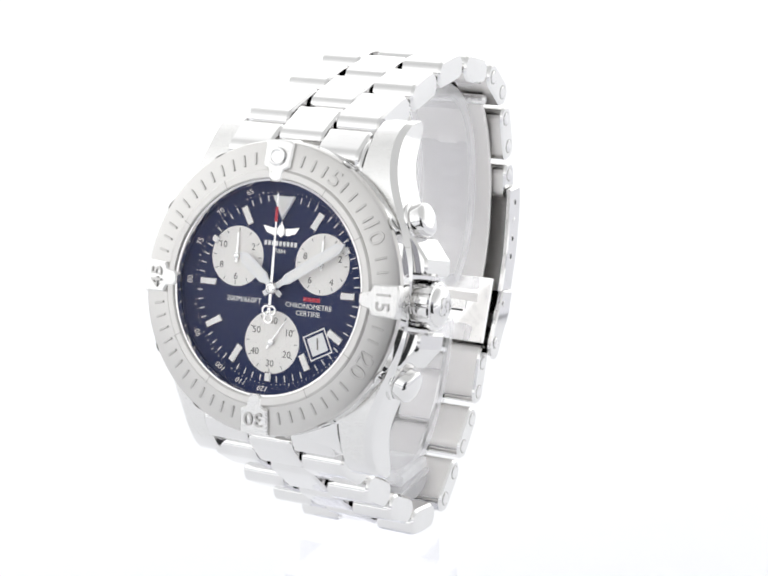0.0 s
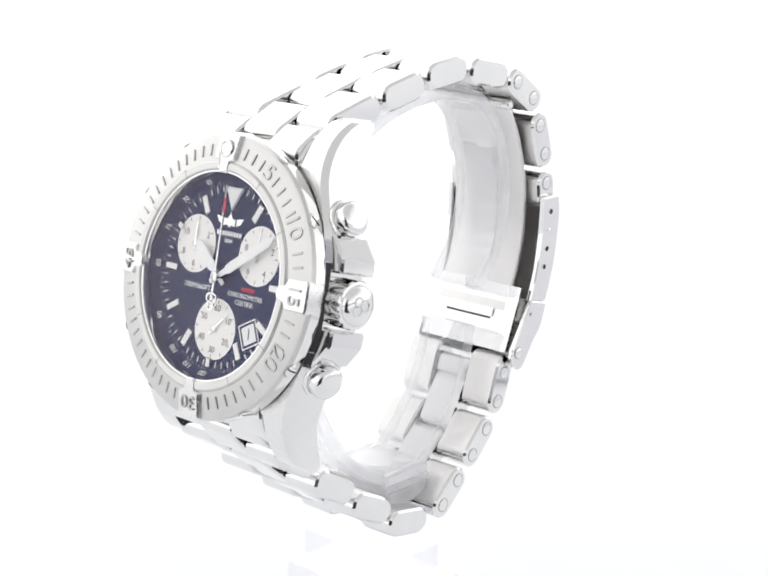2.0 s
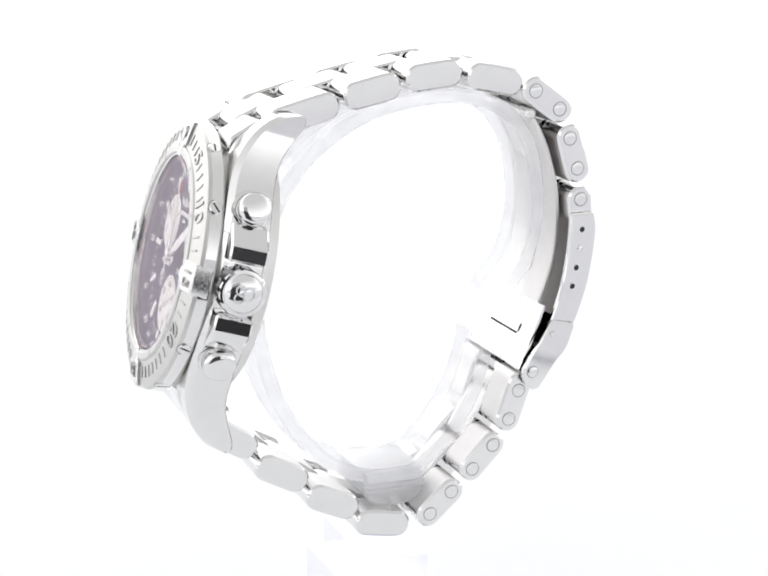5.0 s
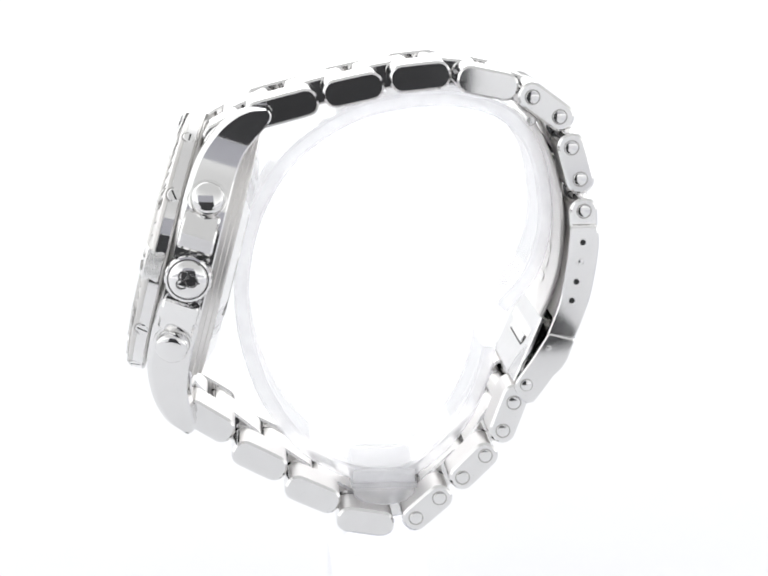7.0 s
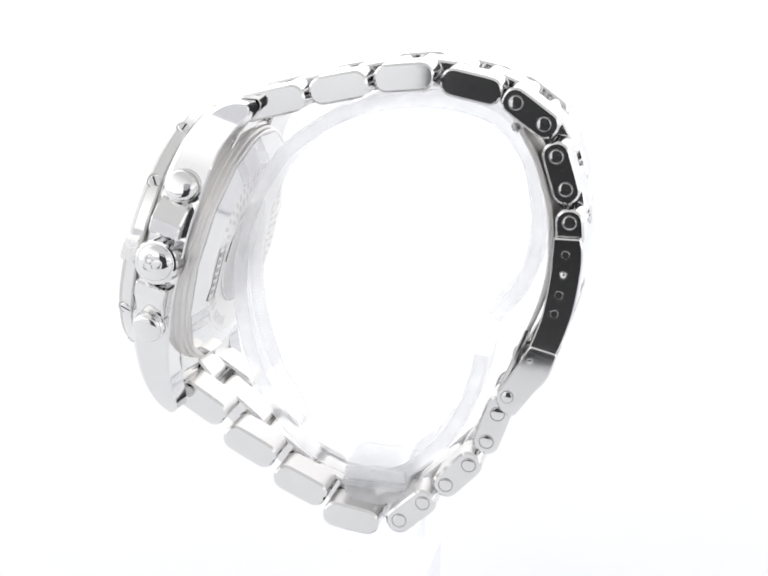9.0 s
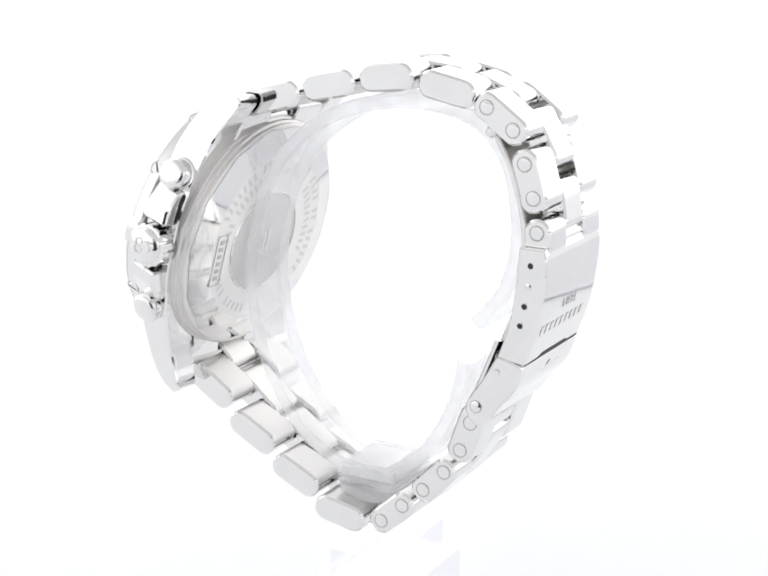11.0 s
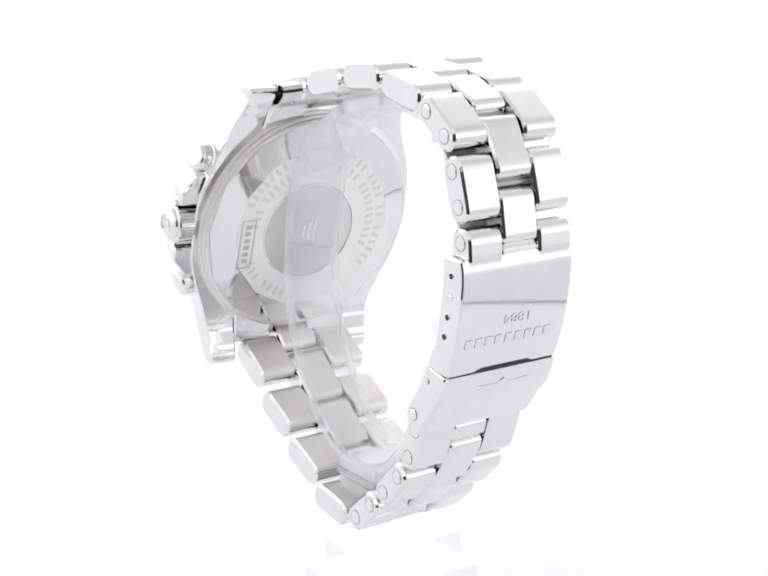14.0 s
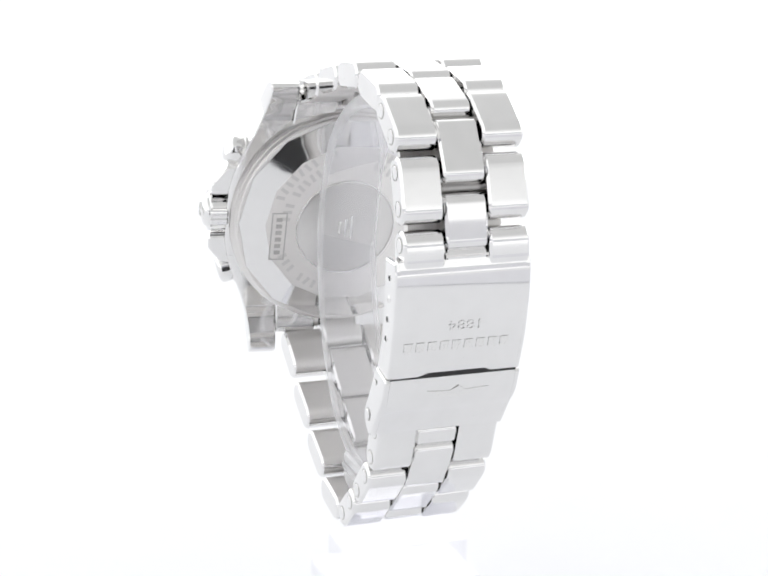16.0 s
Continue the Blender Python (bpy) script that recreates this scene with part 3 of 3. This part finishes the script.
        for p in polys:
            plate(bm, p, z, z + 0.22, 0.07)
        ob = part(name, bm, mat, dial, face @ spot(0, 0, 0, -clock), label)
        if lume:
            bm = bmesh.new()
            plate(bm, lume, z + 0.2, z + 0.26, 0.02, False)
            part("lume", bm, LUME, ob, face @ spot(0, 0, 0, -clock))
        return ob
    hand("hour_hand", -53, [[(-0.35, -1.5), (0.35, -1.5), (0.45, 1.5), (0.85, 2.2), (0.85, 6.2), (0, 7.4), (-0.85, 6.2), (-0.85, 2.2), (-0.45, 1.5)]], 0.75, WHITE, [(0.5, 2.4), (0.5, 6.0), (0, 6.8), (-0.5, 6.0), (-0.5, 2.4)], "cream-filled hour hand")
    hand("minute_hand", 57, [[(-0.35, -1.6), (0.35, -1.6), (0.42, 1.8), (0.75, 2.6), (0.75, 11.2), (0, 12.6), (-0.75, 11.2), (-0.75, 2.6), (-0.42, 1.8)]], 1.05, WHITE, [(0.45, 2.8), (0.45, 11.0), (0, 11.9), (-0.45, 11.0), (-0.45, 2.8)], "cream-filled minute hand")
    sec = hand("chrono_hand", -1, [[(-0.26, -2.4), (0.26, -2.4), (0.12, 12.9), (-0.12, 12.9)]], 1.4, STEEL, None, "slim steel stop-second hand with red tip")
    bm = bmesh.new()
    plate(bm, [(-0.2, 9.0), (0.2, 9.0), (0.17, 11.0), (-0.17, 11.0)], 1.42, 1.66, 0.03)
    part("red_tip", bm, RED, sec, face @ spot(0, 0, 0, 1))
    for dx, dy in ((-0.42, -3.0), (0.42, -3.0), (0.0, -4.1)):
        bm = bmesh.new()
        lathe(bm, [(0.7, 1.4), (0.7, 1.6), (0.45, 1.6), (0.45, 1.4)], 24, close=True)
        part("counterweight", bm, STEEL, sec, face @ spot(dx, dy))
    bm = bmesh.new()
    lathe(bm, [(0.8, 0.3), (0.8, 1.65), (0.65, 1.8), (0.4, 1.85), (0.35, 1.7), (0, 1.7)], 32)
    part("hub", bm, STEEL, dial, face)
    # running small seconds: turned by motions()
    bm = bmesh.new()
    plate(bm, [(-0.16, -1.1), (0.16, -1.1), (0.1, 3.3), (0, 3.45), (-0.1, 3.3)], 0.25, 0.36, 0.03)
    lathe(bm, [(0.42, 0.2), (0.42, 0.4), (0.3, 0.45), (0, 0.45)], 20)
    seat = face @ spot(0, -7.35)
    return part("seconds_hand", bm, STEEL, watch, seat, "slim hand of the small seconds"), seat


def build_crown():
    """Screw-down crown and the two pushers on the case's flank."""
    out = Matrix.Rotation(radians(90), 4, "Y")           # local z points out of the flank
    m = DIAL @ Matrix.Translation((-0.6, -0.1, -6.4)) @ out
    bm = bmesh.new()
    seg, prof = 112, [(2.4, 19.0), (2.6, 20.2), (3.1, 20.35), (3.35, 20.6), (3.35, 23.0), (3.2, 23.25), (2.9, 23.35)]
    rings = []
    for r, z in prof:
        ring = []
        for i in range(seg):
            wave = (0.34, 0.34, 0, 0, 0, 0, 0, 0)[i % 8] if 20.3 < z < 23.1 else 0.0
            a = 2 * math.pi * i / seg
            ring.append(bm.verts.new(((r - wave) * math.cos(a), (r - wave) * math.sin(a), z)))
        rings.append(ring)
    for a, b in zip(rings, rings[1:]):
        for i in range(seg):
            bm.faces.new((a[i - 1], a[i], b[i], b[i - 1]))
    bm.faces.new(rings[-1])
    crown = part("crown", bm, STEEL, watch, m, "fluted polished crown", 18)
    bm = bmesh.new()
    lathe(bm, [(2.75, 23.2), (2.7, 23.5), (2.4, 23.9), (1.7, 24.2), (0.9, 24.36), (0, 24.42)], 48)
    part("crown_dome", bm, STEEL, crown, m)
    # dark ring under the crown: the recess's shade is painted on
    bm = bmesh.new()
    lathe(bm, [(3.4, 19.6), (3.4, 20.14), (2.4, 20.16)], 48)
    part("crown_seat", bm, DARKSTEEL, crown, m, "dark steel seat, the recess's shade in its colour")
    for dx, dy, r in ((-0.7, 0.55, 0.75), (-0.7, -0.6, 0.8), (0.5, 0.1, 0.95)):
        bm = bmesh.new()
        lathe(bm, [(r, 23.9), (r, 24.42), (r - 0.22, 24.42), (r - 0.22, 23.9)], 24, close=True)
        part("crown_emblem", bm, SATIN, crown, m @ spot(dx, dy))
    for y in (11.4, -11.4):
        m = pusher_axis(y) @ out
        bm = bmesh.new()
        lathe(bm, [(2.35, 14.5), (2.35, 16.5), (2.5, 16.6), (2.5, 17.2), (2.05, 17.35), (2.05, 18.3), (2.55, 18.4), (2.8, 18.6), (2.85, 18.9), (2.75, 19.2), (2.5, 19.32), (2.1, 19.32)], 40)
        push = part("pusher", bm, STEEL, watch, m, "round polished pusher")
        bm = bmesh.new()
        lathe(bm, [(2.35, 19.1), (2.35, 20.6), (2.25, 20.95), (1.95, 21.25), (1.4, 21.42), (0, 21.5)], 40)
        part("cap", bm, STEEL, push, m)
        bm = bmesh.new()
        lathe(bm, [(2.5, 19.30), (2.3, 19.36)], 40)
        part("gasket", bm, DARKSTEEL, push, m)


# ---- the bracelet: outer links by their two ends in x, z and their span in y ----
OUTER = [((-27.7, -50.5), (-21.5, -47.1), -10.0, 10.0), ((-21.8, -46.7), (-11.3, -43.9), -10.2, 10.3), ((-10.6, -43.5), (-1.85, -41.6), -10.2, 10.1), ((-1.0, -41.15), (7.85, -40.2), -10.2, 9.6),
         ((8.8, -40.7), (17.75, -42.5), -10.3, 8.8), ((18.1, -42.3), (25.7, -47.7), -10.55, 8.0), ((25.25, -49.0), (28.0, -57.8), -10.6, 7.8), ((27.9, -58.6), (28.4, -64.5), -10.6, 7.7)]
LOWER = [((-34.2, -84.5), (-31.9, -89.3), -10.0, 10.0), ((-31.8, -90.1), (-24.2, -95.0), -10.2, 10.3), ((-24.1, -97.0), (-16.2, -101.2), -10.2, 10.1), ((-16.1, -102.9), (-8.0, -106.7), -10.2, 9.6),
         ((-8.3, -108.7), (0.5, -110.2), -10.3, 8.9), ((2.3, -110.2), (8.9, -104.3), -10.6, 8.4), ((9.6, -103.7), (15.7, -97.4), -10.6, 8.1), ((16.3, -96.7), (19.4, -87.6), -10.6, 7.9)]


def link_mesh(bm, a, b, y0, y1, thick=4.1, corner=1.85, trim=0.0):
    a, b = Vector(a), Vector(b)
    d = b - a
    ln, ang = d.length - trim, math.atan2(d.y, d.x)
    mid = (a + b) / 2
    c, s = math.cos(ang), math.sin(ang)
    ring = []
    flat = rounded(ln, thick, corner, 7)
    for i, p in enumerate(flat):                         # more points along the long faces, which are gently domed
        q = flat[(i + 1) % len(flat)]
        steps = 8 if abs(p[0] - q[0]) > 2.0 else 1
        ring += [(p[0] + (q[0] - p[0]) * k / steps, p[1] + (q[1] - p[1]) * k / steps) for k in range(steps)]
    ring = [(x, y * (0.975 + 0.035 * (1 - (2 * x / ln) ** 2))) for x, y in ring]
    poly = [(mid.x + x * c - y * s, mid.y + x * s + y * c) for x, y in ring]
    side_plate(bm, poly, y0, y1, 0.34)


def inner_faces(ob):
    """Brushed steel on the faces that look into the bracelet."""
    me = ob.data
    me.materials.append(INSIDE)
    for f in me.polygons:
        way = Vector((0.0, 0.0, FLOOR - 0.073)) - (BASE @ f.center)
        way.y = 0
        if abs(f.normal.y) < 0.5 and f.normal.dot(way.normalized()) > 0.45:
            f.material_index = 1


def build_bracelet(rows, pins):
    third = []
    for k, (a, b, y0, y1) in enumerate(rows):
        w = (y1 - y0) / 3
        third.append((y0 + w * 0.98, y1 - w * 0.98))
        for p, q in ((y0, y0 + w * 0.98 - 0.06), (y1 - w * 0.98 + 0.06, y1)):
            bm = bmesh.new()
            link_mesh(bm, a, b, p, q)
            inner_faces(part("outer_link", bm, STEEL, watch, Matrix(), "", 20))
    for i in range(len(rows) - 1):
        m0 = (Vector(rows[i][0]) + Vector(rows[i][1])) / 2
        m1 = (Vector(rows[i + 1][0]) + Vector(rows[i + 1][1])) / 2
        joint = (Vector(rows[i][1]) + Vector(rows[i + 1][0])) / 2
        lift = (joint - (m0 + m1) / 2) * 0.5
        y0, y1 = third[i][0], third[i + 1][1]
        bm = bmesh.new()
        link_mesh(bm, m0 + lift, m1 + lift, y0 + 0.05, y1 - 0.05, 3.9, 1.5, 0.45)
        inner_faces(part("centre_link", bm, STEEL, watch, Matrix(), "", 20))
        # hinge rod
        bm = bmesh.new()
        lathe(bm, [(0, -rows[i + 1][3] + 0.6), (0.55, -rows[i + 1][3] + 0.6), (0.55, -rows[i + 1][2] - 0.6), (0, -rows[i + 1][2] - 0.6)], 12,
              SIDE_AT(m1.x, m1.y))
        part("hinge_rod", bm, DARKSTEEL, watch)
    a, b = Vector(rows[-1][0]), Vector(rows[-1][1])
    bm = bmesh.new()
    link_mesh(bm, a.lerp(b, 0.42), a.lerp(b, 0.80), third[-1][0] + 0.05, third[-1][1] - 0.05, 3.6, 1.3)
    inner_faces(part("centre_link", bm, STEEL, watch, Matrix(), "", 20))
    bm = bmesh.new()
    lathe(bm, [(0.98, -0.3), (0.98, 0.03), (0.92, 0.09), (0.8, 0.11), (0, 0.11)], 28)
    head = shape("link_pin", bm, STEEL)
    # flat dark ring: the pin groove's shade is in its colour
    bm = bmesh.new()
    lathe(bm, [(1.14, -0.1), (1.14, 0.014), (0.98, 0.014)], 28)
    groove = shape("pin_rim", bm, DARKSTEEL)
    for x, z, y in pins:
        pin = place("link_pin", head, watch, SIDE_AT(x, z, y))
        place("pin_rim", groove, pin, SIDE_AT(x, z, y))


def SIDE_AT(x, z, y=0.0):
    """Local z points towards the crown's side."""
    return Matrix.Translation((x, y, z)) @ SIDE


def build_end_links():
    """Rounded end pieces between the lugs, in three blocks each."""
    along = Matrix(((0, 0, 1, 0), (1, 0, 0, 0), (0, 1, 0, 0), (0, 0, 0, 1)))     # outline in the dial's y, z, width along its x
    full = [(15.6, -3.6), (17.6, -3.75), (19.2, -4.4), (20.6, -5.6), (21.6, -7.2), (22.0, -8.8), (21.6, -10.2), (20.4, -10.8), (15.6, -9.6)]
    short = [(15.6, -3.7), (17.6, -3.9), (19.2, -4.6), (20.2, -6.0), (20.5, -8.0), (20.0, -9.6), (15.6, -9.6)]
    for s in (1, -1):
        for poly, x0, x1 in ((full, -10.45, -3.6), (short, -3.55, 3.55), (full, 3.6, 10.45)):
            pts = smooth_path([(s * a, b) for a, b in poly], 3)
            bm = bmesh.new()
            plate(bm, [tuple(q) for q in pts], x0, x1, 0.25, True, along)
            part("end_link", bm, STEEL, watch, DIAL, "", 36)


def build_clasp():
    outer = [(29.9, -62.6), (30.3, -64.5), (30.2, -67.6), (29.45, -72.9), (28.5, -76.4), (27.2, -80.1)]
    inner = [(26.0, -62.6), (25.85, -66.0), (25.6, -69.0), (24.7, -74.4), (23.1, -79.1)]
    arc = [tuple(p) for p in smooth_path(outer, 5)]
    arc_in = [tuple(p) for p in smooth_path(inner, 5)]
    bm = bmesh.new()
    strip(bm, [(x - 0.5, z) for x, z in outer], 1.0, -11.5, 7.6, 0.25, 5)
    cover = part("clasp_cover", bm, STEEL, watch, Matrix(), "curved polished clasp cover with engraving", 24)
    inner_faces(cover)
    for y0, y1 in ((-11.85, -10.9), (7.0, 7.95)):
        bm = bmesh.new()
        side_plate(bm, arc[:-1] + [(27.0, -79.8)] + list(reversed(arc_in)), y0, y1, 0.2)
        part("clasp_side", bm, STEEL, cover, Matrix(), "", 24)
    for x, z, solid in ((27.87, -65.0, 0), (27.64, -68.0, 1), (27.14, -71.0, 0), (26.57, -73.9, 0)):
        bm = bmesh.new()
        if solid:
            lathe(bm, [(0.42, -0.1), (0.42, 0.03), (0.3, 0.1), (0, 0.12)], 20)
        else:
            # flat black disc stands in for the shade inside the hole
            lathe(bm, [(0, 0.012), (0.42, 0.012)], 20)
        part("spring_bar_hole_shade" if not solid else "spring_bar_end", bm, STEEL if solid else BLACK, cover, SIDE_AT(x, z, -11.87))
        bm = bmesh.new()
        lathe(bm, [(0.42, -0.02), (0.44, 0.04), (0.56, 0.04), (0.6, -0.02)], 20)
        part("hole_rim", bm, STEEL, cover, SIDE_AT(x, z, -11.87))
    # flip-over lock
    prof = [(23.0, -79.3), (23.4, -79.0), (27.0, -79.9), (27.2, -80.3), (26.2, -83.2), (25.4, -84.5), (24.2, -85.7), (22.2, -88.6), (21.3, -89.8), (20.3, -90.0), (19.0, -89.0), (18.4, -87.6), (18.6, -86.4), (21.2, -82.4)]
    bm = bmesh.new()
    strip(bm, [(26.75, -80.1), (25.9, -82.9), (24.9, -84.6), (23.7, -85.9), (22.0, -88.2), (20.9, -89.5)], 0.9, -11.5, 7.7, 0.25, 4)
    lock = part("clasp_lock", bm, STEEL, watch, Matrix(), "polished flip lock with faint emblem", 24)
    for y0, y1 in ((-12.1, -11.2), (7.3, 8.2)):
        bm = bmesh.new()
        side_plate(bm, prof, y0, y1, 0.2)
        part("lock_side", bm, STEEL, lock, Matrix(), "", 24)
    for x, z, r in ((20.1, -87.0, 0.85), (23.3, -81.2, 0.4)):
        bm = bmesh.new()
        lathe(bm, [(r, -0.2), (r, 0.1), (r * 0.8, 0.2), (0, 0.22)], 24)
        part("lock_pin", bm, STEEL, lock, SIDE_AT(x, z, -12.12))
        # dark ring coloured for the shade round the lock's pin
        bm = bmesh.new()
        lathe(bm, [(r * 1.16, -0.1), (r * 1.16, 0.012), (r, 0.012)], 24)
        part("pin_rim", bm, DARKSTEEL, lock, SIDE_AT(x, z, -12.12))
    # black plate for the shade in the thumb gap between the cover and the lock
    bm = bmesh.new()
    plate(bm, [(-9.4, 0.15), (-5.2, 0.2), (-3.9, 0.75), (4.6, 0.75), (5.5, 0.3), (9.4, 0.3), (9.4, -0.1), (-9.4, -0.1)], -0.4, 0.05, 0.02)
    part("thumb_gap_shade", bm, BLACK, cover, CLASP_FACE(27.32, -79.85))
    # engraving on the cover: a year and bars for the maker's name, upside down to the watch
    place("inscription", writing("1884", 1.45, SATIN, "inscription", 0, 0.03, 1.3), cover, CLASP_FACE(29.64, -71.9, 0.06, -1.2) @ spot(0, 0, 0, 180))
    bm = bmesh.new()
    for i in range(9):
        x = -7.9 + i * 1.78
        bm = bmesh.new()
        plate(bm, rect(x, -0.75, x + 1.25, 0.75), 0, 0.015, 0.004, False)
        part("maker_bar", bm, SATIN, cover, CLASP_FACE(28.98, -74.9, 0.06, -2.2))
    bm = bmesh.new()
    plate(bm, [(-4.6, 0.5), (-1.2, 0.3), (0, 1.1), (1.2, 0.3), (4.6, 0.5), (2.4, -0.6), (0, -1.0), (-2.4, -0.6)], 0, 0.05, 0.02, False)
    part("winged_emblem", bm, SATIN, lock, CLASP_FACE(26.45, -82.6, 0.02, -1.0))
    # folding blades inside
    blade = [(20.2, -47.4), (21.8, -50.2), (23.3, -53.4), (24.9, -59.3), (25.3, -64.0), (25.1, -69.0), (24.0, -73.6), (22.3, -77.9), (21.0, -80.9)]
    bm = bmesh.new()
    strip(bm, blade, 0.8, -8.6, 5.6, 0.2, 5)
    fold = part("folding_blade", bm, INSIDE, watch, Matrix(), "curved inner steel blade of the clasp", 24)
    # unreadable tall lettering pressed into the blade
    for i in range(8):
        u = 2.2 + i * 0.52
        k = int(u)
        (xa, za), (xb, zb) = blade[k], blade[k + 1]
        t = Vector((xb - xa, 0, zb - za)).normalized()
        n = Vector((t.z, 0, -t.x))                       # into the bracelet
        q = Vector((xa + (xb - xa) * (u - k), -1.5, za + (zb - za) * (u - k))) + n * 0.41
        m = Matrix(((t.x, 0, n.x, q.x), (0, 1, 0, q.y), (t.z, 0, n.z, q.z), (0, 0, 0, 1)))
        bm = bmesh.new()
        plate(bm, rect(-0.75, -1.6, 0.55, 1.6), 0, 0.03, 0.006, False)
        part("maker_bar", bm, BACKPLATE, fold, m)
    bm = bmesh.new()
    strip(bm, [(22.6, -77.0), (21.4, -80.2), (19.9, -84.0), (18.7, -87.0)], 0.9, -10.6, 7.0, 0.25, 4)
    foot = part("blade_foot", bm, STEEL, fold, Matrix(), "", 24)
    # thin black strip painted in as the shade of the blade's slot
    bm = bmesh.new()
    strip(bm, [(20.14, -82.1), (20.02, -82.4)], 0.12, -6.2, 2.9, 0.03, 2)
    part("blade_slot_shade", bm, BLACK, foot)
    bm = bmesh.new()
    strip(bm, [(20.7, -80.7), (20.2, -82.0)], 0.5, -6.6, 3.1, 0.1, 2)
    part("blade_catch", bm, SATIN, foot)
    bm = bmesh.new()
    lathe(bm, [(0, -6.0), (0.85, -6.0), (0.85, 9.0), (0.6, 9.25), (0, 9.3)], 24, SIDE_AT(19.9, -47.2))
    part("hinge_tube", bm, SATIN, fold)


def CLASP_FACE(x, z, up=0.0, y=-2.0):
    """A pose on the clasp's outer face near x, z: local x along the width, local y up, local z outwards."""
    pts = [(30.3, -64.5), (30.2, -67.6), (29.45, -72.9), (28.5, -76.4), (27.2, -80.1), (25.9, -83.2), (24.2, -85.7), (21.3, -89.8)]
    i = max(0, min(len(pts) - 2, sum(1 for p in pts[1:] if p[1] > z)))
    d = (Vector(pts[i]) - Vector(pts[i + 1])).normalized()
    ux, uy, uz = Vector((0, 1, 0)), Vector((d.x, 0, d.y)), Vector((d.y, 0, -d.x))
    r = Matrix((ux, uy, uz)).transposed().to_4x4()
    return Matrix.Translation(Vector((x, y, z)) + uz * up) @ r


build_case()
build_caseback()
build_bezel()
seconds_hand, SECONDS_SEAT = build_dial()
build_crown()
build_end_links()
build_bracelet(OUTER, [(19.8, -43.55, -10.57), (23.9, -46.45, -10.57), (25.85, -51.0, -10.62), (27.35, -55.7, -10.62), (28.1, -60.55, -10.62)])
build_bracelet(LOWER, [(3.85, -108.8, -10.62), (7.45, -105.6, -10.62), (10.95, -102.3, -10.62), (14.4, -98.8, -10.62), (17.0, -94.8, -10.62), (18.55, -90.3, -10.62)])
build_clasp()

# ---- clear acrylic cuff inside the bracelet, and the block under it ----
CUFF = [(17.0, -76.5), (21.0, -71.5), (22.9, -65.5), (23.0, -59.3), (21.1, -51.8), (16.5, -46.6), (10.0, -44.6), (3.4, -44.6), (-3.5, -45.9), (-9.5, -48.6), (-15.5, -53.4), (-19.6, -59.8),
        (-21.9, -67.0), (-22.6, -75.0), (-21.4, -83.2), (-18.3, -91.3), (-13.0, -98.5), (-6.6, -102.4), (-1.0, -103.3), (3.4, -102.6), (8.6, -98.4), (12.6, -92.2), (14.6, -86.3), (15.2, -82.6)]
cuff = thing("display_cuff", "clear acrylic display cuff inside the watch bracelet", "watch stand")
bm = bmesh.new()
strip(bm, CUFF, 2.25, -6.35, 3.55, 0.4, 5)
band = part("cuff_band", bm, ACRYLIC, cuff, Matrix(), "clear acrylic band, its edges whitened for the light they carry", 40)
band.data.materials.append(WHITENED)
# side faces take the whiter haze, in place of light carried to the edges
for f in band.data.polygons:
    f.material_index = 1 if abs(f.normal.y) > 0.35 else 0
bm = bmesh.new()
side_plate(bm, [(-5.6, -105.1), (-5.5, -106.3), (-4.4, -107.2), (-2.6, -107.8), (-0.8, -107.95), (1.0, -107.8), (2.8, -107.2), (3.9, -106.3), (4.0, -105.1)], -7.4, 5.2, 0.3)
saddle = part("cuff_saddle", bm, SADDLE, cuff, Matrix(), "", 40)
bm = bmesh.new()
side_plate(bm, rect(-5.9, -105.0, 4.3, -104.2), -7.6, 5.3, 0.2)
part("saddle_lip", bm, WHITENED, saddle, Matrix(), "", 40)
bm = bmesh.new()
side_plate(bm, rect(-5.6, -104.1, 4.0, -102.3), -7.3, 5.1, 0.3)
part("cuff_pad", bm, SADDLE, cuff, Matrix(), "", 40)

block = thing("acrylic_block", "clear acrylic block that carries the watch", "block")
bm = bmesh.new()
side_plate(bm, rect(-6.0, -120.9, 4.2, -115.8), -9.8, 10.5, 0.4)
part("block_top", bm, CLEAR, block, Matrix(), "", 40)
bm = bmesh.new()
side_plate(bm, rect(-8.5, -135.0, 6.7, -121.1), -12.0, 12.0, 0.4)
part("block_body", bm, CLEAR, block, Matrix(), "", 40)

# ---- what moves: the turntable's steady turn and the running small seconds ----
def turn(t):
    s = t - 7.0
    return RATE * s + RATE2 * s * s + RATE3 * s ** 3 + PHI


def motions():
    times = [i * 1.0 for i in range(17)]
    for ob in (watch, cuff, block):
        walk(ob, [(t, pose(0, 0, 0, 0, 0, turn(t))) for t in times])
    walk(seconds_hand, [(t, BASE @ mm(SECONDS_SEAT @ Matrix.Rotation(radians(-(33 + 6 * t)), 4, "Z"))) for t in times])


motions()
